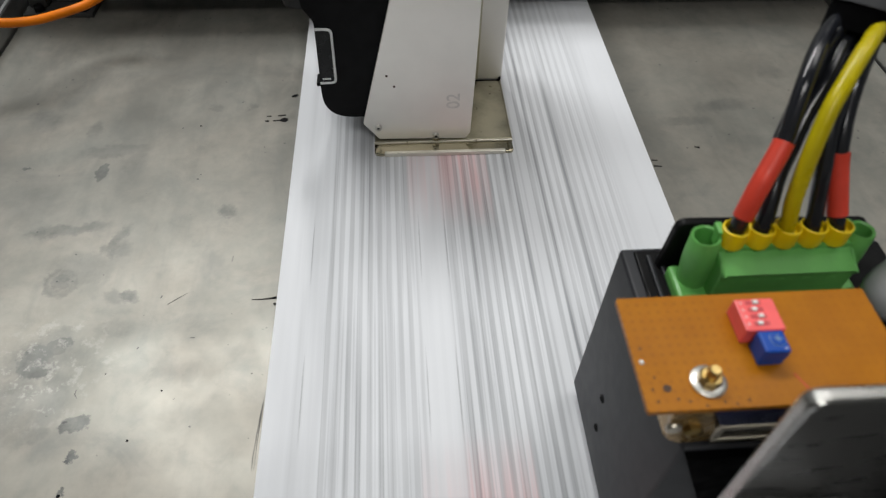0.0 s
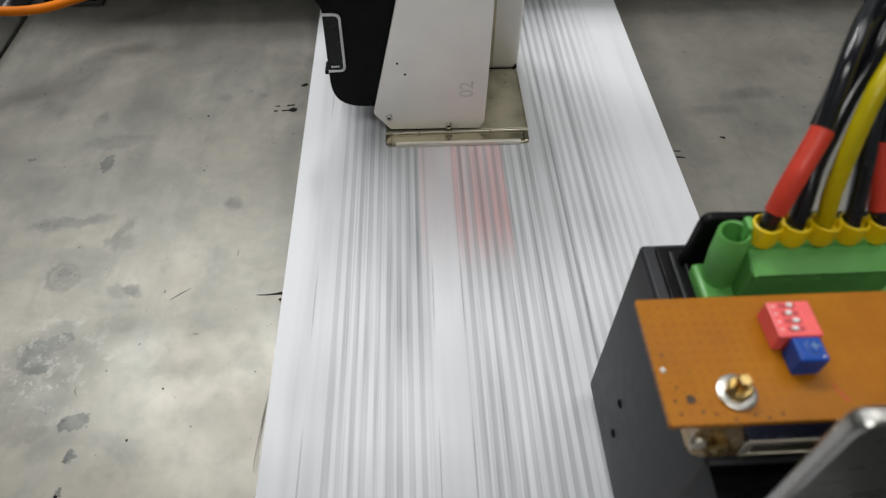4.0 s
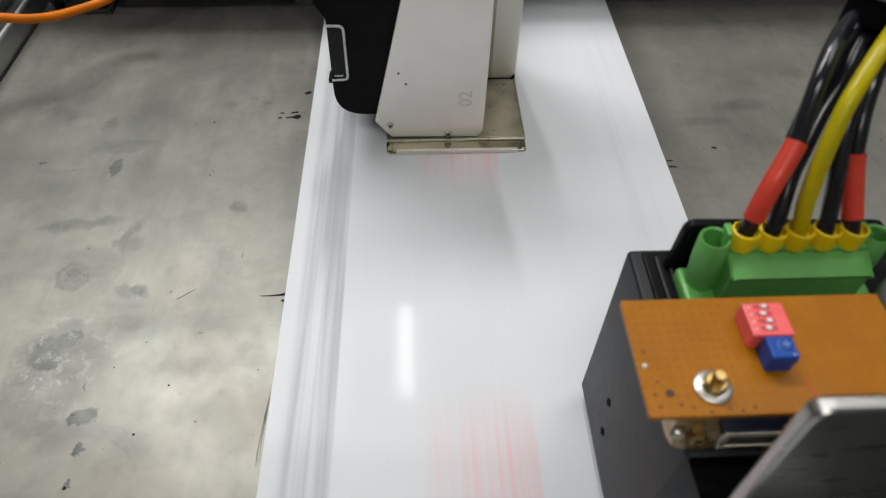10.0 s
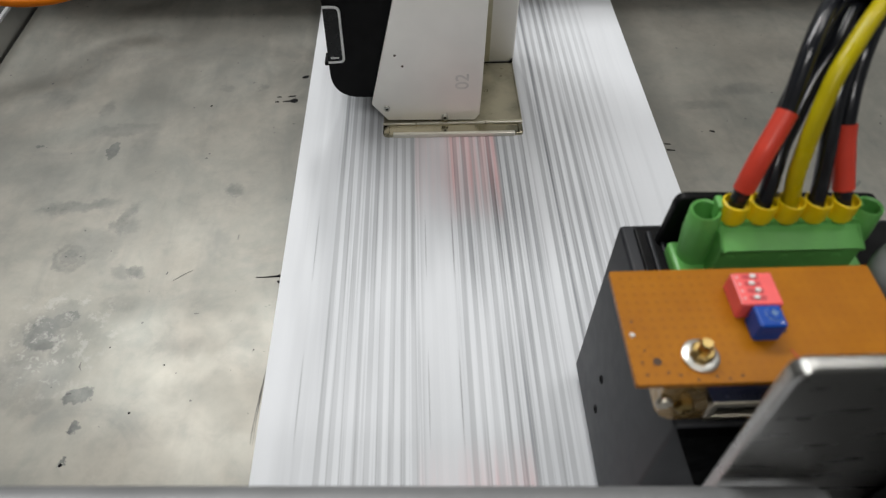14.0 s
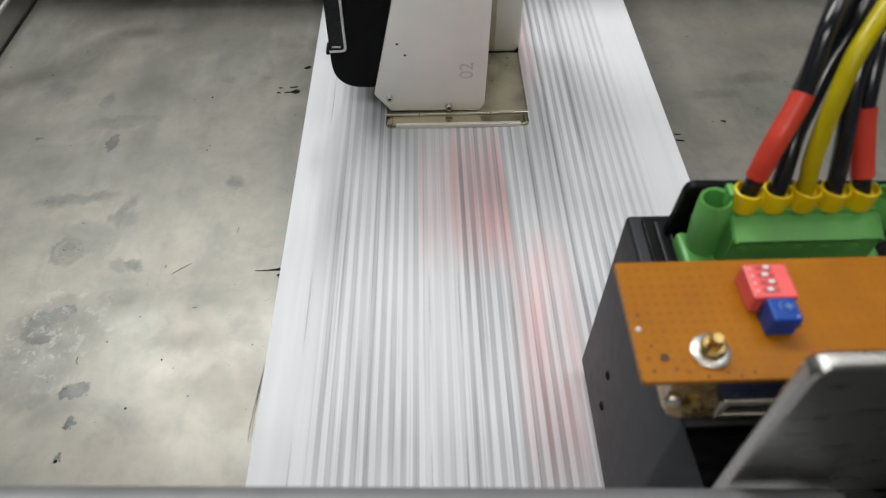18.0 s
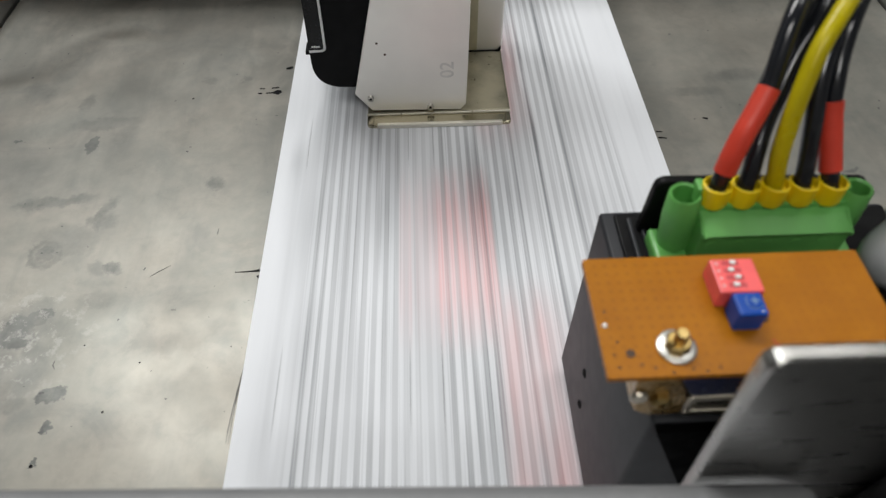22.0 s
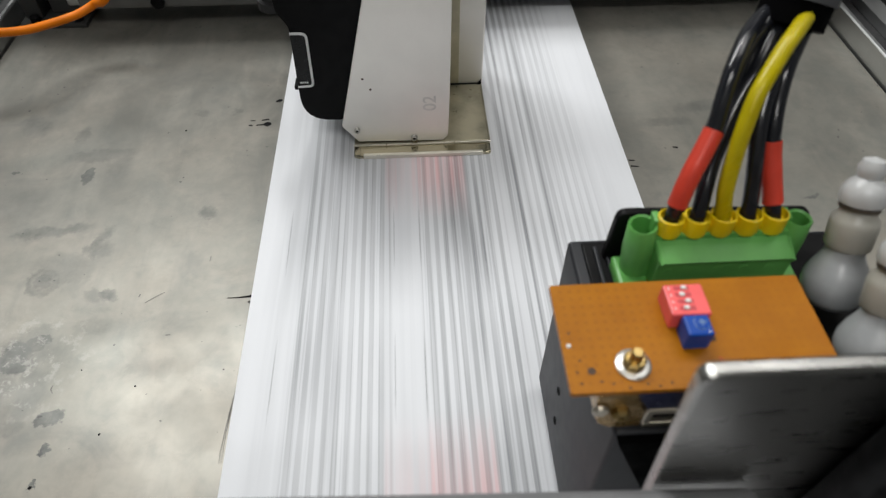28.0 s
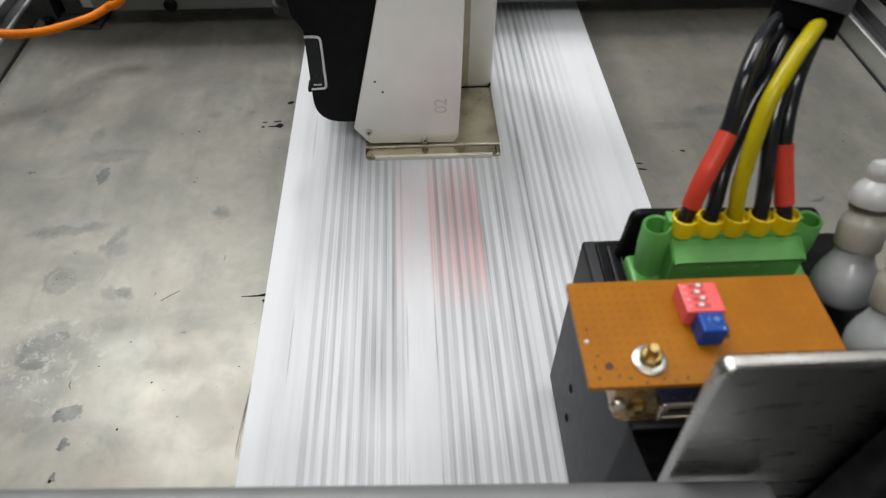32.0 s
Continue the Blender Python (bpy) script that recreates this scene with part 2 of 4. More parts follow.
def page_material(name, text, red, second, side, gloss, across):
    """Print on the running paper: lines of type along the way of the web, cutting marks and a red heading."""
    n = Nodes(name, 0.55)
    x, y, z = n.axes()
    sheet = n.math("MULTIPLY", n.tree.nodes.new("ShaderNodeObjectInfo").outputs["Random"], 37.0)
    heavy = n.span(n.hash(n.vec(sheet, 4.4, 0)), 0.0, 1.0, 0.85, 1.35)
    u = n.math("DIVIDE", n.math("ADD", x, 0.0814), 0.0048)
    row = n.math("FLOOR", u)
    wave = n.math("COSINE", n.math("MULTIPLY", n.math("SUBTRACT", u, 0.03), 2 * math.pi))
    stroke = n.span(wave, 0.36, -0.40)
    weight = n.span(n.hash(n.vec(row, sheet, 0)), 0.0, 1.0, 0.28, 0.36)
    # paragraphs: lines that begin and end, in blocks of a few rows
    length = n.noise(1.0, 2, 0.5, n.vec(n.math("MULTIPLY", row, 0.63), n.math("MULTIPLY", y, 11.0), sheet))
    words = n.noise(1.0, 2, 0.6, n.vec(n.math("MULTIPLY", row, 5.3), n.math("MULTIPLY", y, 90.0), sheet))
    ink = n.math("MULTIPLY", n.math("MULTIPLY", stroke, weight), n.span(length, 0.36, 0.56, 0.62, 1.0))
    ink = n.math("MULTIPLY", ink, n.span(words, 0.35, 0.6, 0.72, 1.0))

    def stripe(a, b, soft=0.0015):
        return n.math("MULTIPLY", n.span(x, a - soft, a + soft), n.span(x, b - soft, b + soft, 1.0, 0.0))

    # three columns of type, a lone rule beside the third, and wide white margins
    third = n.math("MULTIPLY", stripe(0.0290, 0.0790), n.span(x, 0.044, 0.079, 0.90, 0.42))
    col = n.math("ADD", n.math("ADD", stripe(-0.0815, -0.0360), stripe(-0.0205, 0.0260)), third, clamp=True)
    col = n.math("MAXIMUM", col, n.math("MULTIPLY", stripe(-0.0830, 0.0800), across))
    ink = n.math("MULTIPLY", n.math("MULTIPLY", ink, col), n.math("MULTIPLY", heavy, text))
    ink = n.math("MULTIPLY", ink, n.span(x, -0.030, -0.012, 1.0, 1.32))
    rule = n.math("MULTIPLY", n.math("ADD", stripe(0.0352, 0.0364, 0.0006), n.math("MULTIPLY", stripe(0.0505, 0.0535, 0.0010), n.span(length, 0.35, 0.55))), 0.30 * text)
    # grey pictures and tints
    cloud = n.noise(1.0, 3, 0.55, n.vec(n.math("MULTIPLY", x, 42.0), n.math("MULTIPLY", y, 9.0), sheet))
    tint = n.math("MULTIPLY", n.span(cloud, 0.42, 0.70), n.math("MULTIPLY", n.span(x, 0.0, 0.06, 0.20, 0.05), 0.9 * text + 0.10))
    broad = n.noise(1.0, 2, 0.5, n.vec(n.math("MULTIPLY", x, 120.0), n.math("MULTIPLY", y, 6.0), n.math("ADD", sheet, 5.0)))
    tint = n.math("ADD", tint, n.math("MULTIPLY", n.math("MULTIPLY", n.span(broad, 0.45, 0.70), col), 0.07 * text))
    thread = n.noise(1.0, 2, 0.6, n.vec(n.math("MULTIPLY", x, 900.0), n.math("MULTIPLY", y, 8.0), sheet))
    thread = n.math("MULTIPLY", n.math("MULTIPLY", n.span(thread, 0.50, 0.66), col), 0.19 * text + 0.01)
    # thin cutting marks in the margins
    hair = 0.0
    for hx in (-0.0890, -0.0342, -0.0206, 0.0366):
        near = n.span(n.math("ABSOLUTE", n.math("SUBTRACT", x, hx)), 0.0001, 0.0005, 1.0, 0.0)
        for hy in (-0.072, 0.078):
            some = n.span(n.math("ABSOLUTE", n.math("SUBTRACT", y, hy)), 0.006, 0.009, 1.0, 0.0)
            hair = n.math("ADD", hair, n.math("MULTIPLY", near, some))
    hair = n.math("MULTIPLY", hair, 0.75 * text)
    # the strip of small print along one edge
    strip = stripe(-0.0960, -0.0765, 0.0030) if not gloss else n.math("MULTIPLY", n.span(x, -0.100, -0.093), n.span(x, -0.0770, -0.0755, 1.0, 0.0))
    thin = n.noise(1.0, 3, 0.6, n.vec(n.math("MULTIPLY", x, 170.0), n.math("MULTIPLY", y, 4.0), n.math("ADD", sheet, 9.0)))
    strip = n.math("MULTIPLY", n.math("MULTIPLY", strip, n.span(thin, 0.28, 0.72)), side)
    edge = n.math("MULTIPLY", stripe(0.0740, 0.0980, 0.0050), n.math("MULTIPLY", n.span(thin, 0.45, 0.75), 0.10))
    grey = n.math("ADD", n.math("ADD", n.math("ADD", ink, rule), n.math("ADD", hair, thread)), n.math("ADD", n.math("ADD", strip, edge), tint), clamp=True)
    paper = n.mix(n.span(n.noise(700, 2), 0.3, 0.7), (0.690, 0.708, 0.742), (0.728, 0.744, 0.772))
    colour = n.mix(grey, paper, (0.112, 0.122, 0.136))
    # red heading: pale in the gap, stronger beside it
    rx = stripe(-0.0390, 0.0070, 0.0012)
    ry = n.math("MULTIPLY", n.span(y, -0.050, -0.038), n.span(y, 0.036, 0.048, 1.0, 0.0))
    deep = n.span(x, -0.0240, -0.0200, 0.42, 1.0)
    half = n.noise(1.0, 2, 0.5, n.vec(n.math("MULTIPLY", x, 150.0), n.math("MULTIPLY", y, 22.0), sheet))
    deep = n.math("MULTIPLY", deep, n.span(half, 0.25, 0.7, 0.50, 1.0))
    # the red runs in streaks of its own between the lines of type
    streak = n.noise(1.0, 2, 0.6, n.vec(n.math("MULTIPLY", x, 420.0), n.math("MULTIPLY", y, 5.0), n.math("ADD", sheet, 3.0)))
    deep = n.math("MULTIPLY", deep, n.math("MULTIPLY", n.span(streak, 0.32, 0.62, 0.45, 1.1), n.span(wave, -0.8, 0.8, 0.75, 1.0)))
    r = n.math("MULTIPLY", n.math("MULTIPLY", n.math("MULTIPLY", rx, ry), deep), red)
    # a second red picture beside the first
    sx = n.math("MULTIPLY", n.span(x, 0.000, 0.008), n.span(x, 0.024, 0.040, 1.0, 0.0))
    sy = n.math("ADD", n.span(y, -0.050, -0.025, 1.0, 0.0), n.span(y, 0.070, 0.100), clamp=True)
    r = n.math("MAXIMUM", r, n.math("MULTIPLY", n.math("MULTIPLY", sx, sy), n.math("MULTIPLY", n.span(half, 0.3, 0.75, 0.2, 1.0), second)))
    colour = n.mix(r, colour, n.mix(0.60, colour, (1.0, 0.17, 0.15)))
    if gloss:
        n.bsdf.inputs["Coat Weight"].default_value = 0.065
        n.bsdf.inputs["Coat Roughness"].default_value = 0.08
    return n.done(colour)


MAT = {
    "table": table_material(),
    "page": page_material("printed_paper", 1.0, 0.50, 0.0, 0.16, False, 0.08),
    "mixed": page_material("printed_paper_with_pictures", 1.0, 0.56, 0.46, 0.16, False, 0.55),
    "blank": page_material("lightly_printed_paper", 0.0, 0.50, 0.0, 0.50, True, 0.0),
    "panel": metal("matt_nickel_sheet", (0.86, 0.835, 0.785), 0.36, 40, 40, 120, 0.04, 0.62, 0.0),
    "base": metal("stainless_sheet", (0.56, 0.52, 0.385), 0.30, 200, 300, 300, 0.42, 0.7),
    "foot": metal("polished_nickel_foot", (0.47, 0.43, 0.315), 0.17, 30, 300, 300, 0.10, 1.0, 0.02),
    "steel": metal("brushed_steel_plate", (0.38, 0.375, 0.36), 0.27, 60, 300, 300, 0.05, 1.0, 0.0),
    "alu": metal("anodised_aluminium", (0.60, 0.61, 0.61), 0.34, 900, 20, 900, 0.10),
    "bright": metal("bright_steel_strip", (0.82, 0.79, 0.70), 0.28, 30, 300, 300, 0.12, 0.75, 0.02),
    "zinc": metal("zinc_plated_steel", (0.66, 0.65, 0.61), 0.34, 300, 300, 300, 0.12),
    "brass": metal("brass", (0.46, 0.33, 0.13), 0.28, 300, 300, 300, 0.25),
    "warm_strip": metal("stained_column_strip", (0.66, 0.61, 0.44), 0.35, 300, 300, 30, 0.25, 0.5),
    "dark_steel": metal("dark_grey_bracket_steel", (0.045, 0.046, 0.045), 0.45, 300, 300, 300, 0.15, 0.2),
    "grey_steel": metal("grey_painted_steel", (0.20, 0.205, 0.205), 0.45, 300, 300, 300, 0.15, 0.2),
    "bar_grey": metal("dull_grey_bar", (0.26, 0.265, 0.27), 0.5, 20, 300, 300, 0.2, 0.3),
    "beam_face": metal("dull_grey_beam_face", (0.14, 0.142, 0.136), 0.5, 40, 300, 300, 0.15, 0.3),
    "cover": plastic("black_cover_plastic", (0.003, 0.003, 0.0035), 0.5, shine=0.12),
    "label_face": plastic("black_label_film", (0.005, 0.0055, 0.006), 0.3, shine=0.25),
    "white_line": plastic("white_print", (0.75, 0.76, 0.76), 0.5),
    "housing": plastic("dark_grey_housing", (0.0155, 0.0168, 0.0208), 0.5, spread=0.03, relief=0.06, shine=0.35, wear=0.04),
    "graphite": plastic("grey_pencil_scratch", (0.125, 0.122, 0.11), 0.5),
    "black": plastic("black_plastic", (0.0035, 0.0035, 0.004), 0.55, shine=0.15),
    "rubber": plastic("black_rubber", (0.014, 0.014, 0.015), 0.6),
    "green": plastic("green_connector_plastic", (0.130, 0.41, 0.095), 0.42),
    "yellow": plastic("yellow_sleeve_plastic", (0.95, 0.67, 0.003), 0.40),
    "wire_black": plastic("black_wire_insulation", (0.011, 0.012, 0.0155), 0.17, shine=0.6, wear=0.05, relief=0.03),
    "wire_yellow": plastic("green_yellow_wire_insulation", (0.52, 0.43, 0.003), 0.30, shine=0.35),
    "red_sleeve": plastic("red_shrink_sleeve", (0.70, 0.060, 0.032), 0.40),
    "dip_red": plastic("red_switch_plastic", (0.93, 0.125, 0.125), 0.42),
    "slot_red": plastic("dark_red_slot_plastic", (0.55, 0.06, 0.07), 0.5),
    "dip_pale": plastic("pale_pink_print", (0.85, 0.45, 0.44), 0.5),
    "dial_grey": plastic("scuffed_grey_blue", (0.14, 0.24, 0.42), 0.5),
    "scribble": plastic("red_pen_ink", (0.50, 0.075, 0.012), 0.5),
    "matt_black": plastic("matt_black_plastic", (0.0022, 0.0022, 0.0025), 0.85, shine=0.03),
    "switch_white": plastic("white_switch_plastic", (0.80, 0.78, 0.76), 0.4),
    "dsub_blue": plastic("dark_blue_connector_plastic", (0.010, 0.014, 0.05), 0.4),
    "tin": metal("tinned_steel", (0.50, 0.46, 0.38), 0.30, 300, 300, 300, 0.15, 0.9),
    "pin_grey": plastic("blue_grey_pin_holes", (0.035, 0.04, 0.075), 0.5),
    "dsub_shell": metal("tinned_brass_shell", (0.36, 0.23, 0.085), 0.24, 300, 300, 300, 0.3, 0.6),
    "trimmer": plastic("blue_trimmer_plastic", (0.003, 0.062, 0.36), 0.40, shine=0.3),
    "orange": plastic("orange_cable_jacket", (0.74, 0.185, 0.002), 0.5, shine=0.25),
    "conduit": plastic("grey_cable_conduit", (0.07, 0.072, 0.078), 0.5),
    "milky": plastic("milky_white_plastic", (0.38, 0.392, 0.40), 0.20, spread=0.12, wear=0.05),
    "ring_brown": plastic("dirty_brown_rubber", (0.09, 0.075, 0.055), 0.6),
    "collar": plastic("greyed_beige_plastic", (0.40, 0.39, 0.345), 0.35, spread=0.10),
    "white_cap": plastic("white_cap_plastic", (0.56, 0.57, 0.57), 0.32, spread=0.05, wear=0.05),
    "lamp_white": plastic("white_lamp_paint", (0.75, 0.75, 0.74), 0.5),
    "ink": plastic("black_marker_ink", (0.006, 0.006, 0.007), 0.7, shine=0.08),
    "faint": plastic("faint_grey_print", (0.64, 0.625, 0.59), 0.5),
    "hole": plastic("dark_brown_hole", (0.05, 0.02, 0.005), 0.6),
    "floor": plastic("grey_workshop_floor", (0.06, 0.06, 0.06), 0.6, 200),
    "wall": plastic("grey_wall_paint", (0.22, 0.225, 0.22), 0.7, 200, 0.04),
}


def board_material():
    n = Nodes("brown_circuit_board", 0.42)
    n.bsdf.inputs["Specular IOR Level"].default_value = 0.16
    x, y, z = n.axes()
    step = 0.00254
    fx = n.math("SUBTRACT", n.math("FRACT", n.math("DIVIDE", x, step)), 0.5)
    fy = n.math("SUBTRACT", n.math("FRACT", n.math("DIVIDE", y, step)), 0.5)
    r = n.math("SQRT", n.math("ADD", n.math("MULTIPLY", fx, fx), n.math("MULTIPLY", fy, fy)))
    hole = n.math("MULTIPLY", n.span(r, 0.14, 0.30, 1.0, 0.0), n.span(x, -0.014, -0.004, 0.25, 0.10))
    base = n.mix(n.span(n.noise(70, 4, 0.6), 0.3, 0.7), (0.345, 0.122, 0.004), (0.400, 0.148, 0.005))
    base = n.mix(n.span(n.noise(500, 3), 0.45, 0.7, 0.0, 0.2), base, (0.32, 0.105, 0.006))
    n.bump(n.math("SUBTRACT", 1.0, hole), 0.25, 0.0004)
    return n.done(n.mix(hole, base, (0.18, 0.065, 0.012)), n.span(n.noise(40, 3), 0.3, 0.7, 0.32, 0.5))


MAT["board"] = board_material()


# ---- mesh helpers (all lengths in plan units) ----
ORIGIN = {}


def thing(name, place, label, category, group="", kind=""):
    ob = new(name)
    ob.location = Vector(place) * U
    ob.empty_display_size = 0.02
    ORIGIN[ob.name] = Vector(place) * U
    return tagged(ob, label, category, group, kind)


def mesh_of(name, bm, material, smooth=False):
    bmesh.ops.recalc_face_normals(bm, faces=bm.faces)
    data = bpy.data.meshes.new(name)
    bm.to_mesh(data)
    bm.free()
    data.materials.append(material)
    if smooth:
        for p in data.polygons:
            p.use_smooth = True
        data.set_sharp_from_angle(angle=radians(40))
    return data


def part(name, bm, material, parent, label="", smooth=False):
    o = ORIGIN[parent.name]
    for v in bm.verts:
        v.co = v.co * U - o
    ob = new(name, mesh_of(name, bm, material, smooth))
    ob.parent = parent
    ORIGIN[ob.name] = o
    return tagged(ob, label)


def solid(name, bm, material, label, category, kind="", group="", smooth=False):
    lo = Vector([min(v.co[i] for v in bm.verts) for i in range(3)])
    hi = Vector([max(v.co[i] for v in bm.verts) for i in range(3)])
    base = Vector(((lo.x + hi.x) / 2, (lo.y + hi.y) / 2, lo.z)) * U
    for v in bm.verts:
        v.co = v.co * U - base
    ob = new(name, mesh_of(name, bm, material, smooth))
    ob.location = base
    ORIGIN[ob.name] = base
    return tagged(ob, label, category, group, kind)


def box(x0, x1, y0, y1, z0, z1, bevel=0.0, segments=2, bm=None):
    out = bmesh.new()
    bmesh.ops.create_cube(out, size=1)
    for v in out.verts:
        v.co = Vector(((x0 + x1) / 2 + v.co.x * (x1 - x0), (y0 + y1) / 2 + v.co.y * (y1 - y0), (z0 + z1) / 2 + v.co.z * (z1 - z0)))
    if bevel:
        bmesh.ops.bevel(out, geom=list(out.edges), offset=bevel, segments=segments, affect="EDGES", profile=0.5)
    return join(bm, out)


def join(bm, extra):
    """Adds one bmesh to another."""
    if bm is None:
        return extra
    data = bpy.data.meshes.new("piece")
    extra.to_mesh(data)
    extra.free()
    bm.from_mesh(data)
    bpy.data.meshes.remove(data)
    return bm


def prism(outline, axis, a, b, bevel=0.0, bm=None):
    """An outline in the two other axes, pushed from a to b along axis."""
    out = bmesh.new()
    place = {"x": lambda p, d: (d, p[0], p[1]), "y": lambda p, d: (p[0], d, p[1]), "z": lambda p, d: (p[0], p[1], d)}[axis]
    low = [out.verts.new(place(p, a)) for p in outline]
    high = [out.verts.new(place(p, b)) for p in outline]
    caps = [out.faces.new(low), out.faces.new(high[::-1])]
    for i in range(len(outline)):
        j = (i + 1) % len(outline)
        out.faces.new((low[i], high[i], high[j], low[j]))
    bmesh.ops.recalc_face_normals(out, faces=out.faces)
    if bevel:
        rim = [e for f in caps for e in f.edges]
        bmesh.ops.bevel(out, geom=rim, offset=bevel, segments=2, affect="EDGES", profile=0.5)
    return join(bm, out)


def rounded(points, radius, steps=5):
    """An outline with its corners rounded."""
    out = []
    n = len(points)
    for i in range(n):
        p, q, r = (Vector(points[(i + k) % n]) for k in (-1, 0, 1))
        rad = radius[i] if isinstance(radius, (list, tuple)) else radius
        if rad <= 0:
            out.append(tuple(q))
            continue
        a, b = q + (p - q).normalized() * rad, q + (r - q).normalized() * rad
        for k in range(steps + 1):
            s = k / steps
            out.append(tuple(a * (1 - s) ** 2 + q * 2 * s * (1 - s) + b * s * s))
    return out


def lathe(profile, base, top=None, sides=20, bm=None):
    """Pairs (radius, height) turned about the axis from base towards top."""
    out = bmesh.new()
    axis = (Vector(top) - Vector(base)).normalized() if top else Vector((0, 0, 1))
    turn = Vector((0, 0, 1)).rotation_difference(axis).to_matrix()
    rings = []
    for r, h in profile:
        ring = [out.verts.new(Vector(base) + turn @ Vector((r * math.cos(2 * math.pi * k / sides), r * math.sin(2 * math.pi * k / sides), h))) for k in range(sides)]
        rings.append(ring)
    for a, b in zip(rings, rings[1:]):
        for k in range(sides):
            out.faces.new((a[k], a[(k + 1) % sides], b[(k + 1) % sides], b[k]))
    if profile[0][0] > 0:
        out.faces.new(rings[0][::-1])
    if profile[-1][0] > 0:
        out.faces.new(rings[-1])
    return join(bm, out)


def smooth_line(points, steps=8):
    """A Catmull-Rom line through points."""
    pts = [Vector(p) for p in points]
    pts = [pts[0] * 2 - pts[1]] + pts + [pts[-1] * 2 - pts[-2]]
    out = []
    for i in range(1, len(pts) - 2):
        a, b, c, d = pts[i - 1 : i + 3]
        for k in range(steps):
            s = k / steps
            out.append(0.5 * (2 * b + (c - a) * s + (2 * a - 5 * b + 4 * c - d) * s**2 + (3 * b - a - 3 * c + d) * s**3))
    return out + [pts[-2]]


def tube(points, radius, sides=14, steps=8, bm=None):
    out = bmesh.new()
    line = smooth_line(points, steps)
    rings, up = [], Vector((0.3, 0.9, 0.2))
    for i, p in enumerate(line):
        d = (line[min(i + 1, len(line) - 1)] - line[max(i - 1, 0)]).normalized()
        side = d.cross(up).normalized()
        up = side.cross(d).normalized()
        rings.append([out.verts.new(p + radius * (math.cos(2 * math.pi * k / sides) * side + math.sin(2 * math.pi * k / sides) * up)) for k in range(sides)])
    for a, b in zip(rings, rings[1:]):
        for k in range(sides):
            out.faces.new((a[k], a[(k + 1) % sides], b[(k + 1) % sides], b[k]))
    out.faces.new(rings[0][::-1])
    out.faces.new(rings[-1])
    return join(bm, out)


def writing(name, words, size, material, parent, matrix, label=""):
    """Flat raised letters as a mesh part."""
    curve = bpy.data.curves.new(name, "FONT")
    curve.body, curve.size, curve.extrude, curve.offset = words, size * U, 0.00005, 0.00012
    curve.align_x, curve.align_y = "CENTER", "CENTER"
    temp = new("lettering", curve)
    data = bpy.data.meshes.new_from_object(temp.evaluated_get(bpy.context.evaluated_depsgraph_get()))
    bpy.data.objects.remove(temp)
    data.materials.clear()
    data.materials.append(material)
    data.transform(Matrix.Translation(matrix.translation * U - ORIGIN[parent.name]) @ matrix.to_3x3().to_4x4())
    ob = new(name, data)
    ob.parent = parent
    ORIGIN[ob.name] = ORIGIN[parent.name]
    return tagged(ob, label)


# ---- the room ----
solid("floor", box(-1.75, 1.3, -0.95, 1.75, -0.85, -0.80), MAT["floor"], "grey smooth workshop floor under the machine", "floor", "structure")
solid("ceiling", box(-1.75, 1.3, -0.95, 1.75, 1.66, 1.70), MAT["wall"], "plain grey workshop ceiling with tube lamps", "ceiling", "structure")
solid("wall_north", box(-1.75, 1.3, 1.75, 1.85, -0.80, 1.66), MAT["wall"], "plain grey workshop wall", "wall", "structure")
solid("wall_south", box(-1.75, 1.3, -1.05, -0.95, -0.80, 1.66), MAT["wall"], "plain grey workshop wall", "wall", "structure")
solid("wall_east", box(1.3, 1.4, -0.95, 1.75, -0.80, 1.66), MAT["wall"], "plain grey workshop wall", "wall", "structure")
solid("wall_west", box(-1.85, -1.75, -0.95, 1.75, -0.80, 1.66), MAT["wall"], "plain grey workshop wall", "wall", "structure")

# ---- the machine table ----
TABLE = thing("machine_table", (0.0, 0.0, -0.80), "grey worn machine table with ink stains and pen marks", "table")
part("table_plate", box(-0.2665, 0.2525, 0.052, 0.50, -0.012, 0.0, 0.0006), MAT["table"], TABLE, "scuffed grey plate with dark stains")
for lx in (-0.255, 0.235):
    for ly in (0.058, 0.465):
        part("leg", box(lx - 0.015, lx + 0.02, ly, ly + 0.03, -0.80, -0.012, 0.002), MAT["grey_steel"], TABLE)


def pen_line(points, width):
    bm = bmesh.new()
    pts = [Vector((x, y, 0.0)) for x, y in points]
    lower, upper = [], []
    for i, p in enumerate(pts):
        d = (pts[min(i + 1, len(pts) - 1)] - pts[max(i - 1, 0)]).normalized()
        s = Vector((-d.y, d.x, 0)) * width[i] / 2
        lower.append([bm.verts.new(p - s + Vector((0, 0, h))) for h in (0.0, 0.00012)])
        upper.append([bm.verts.new(p + s + Vector((0, 0, h))) for h in (0.0, 0.00012)])
    for i in range(len(pts) - 1):
        a, b, c, d = lower[i], lower[i + 1], upper[i + 1], upper[i]
        bm.faces.new((a[1], b[1], c[1], d[1]))
        bm.faces.new((a[0], a[1], d[1], d[0])) if i == 0 else None
        bm.faces.new((a[0], b[0], b[1], a[1]))
        bm.faces.new((d[0], d[1], c[1], c[0]))
    return bm


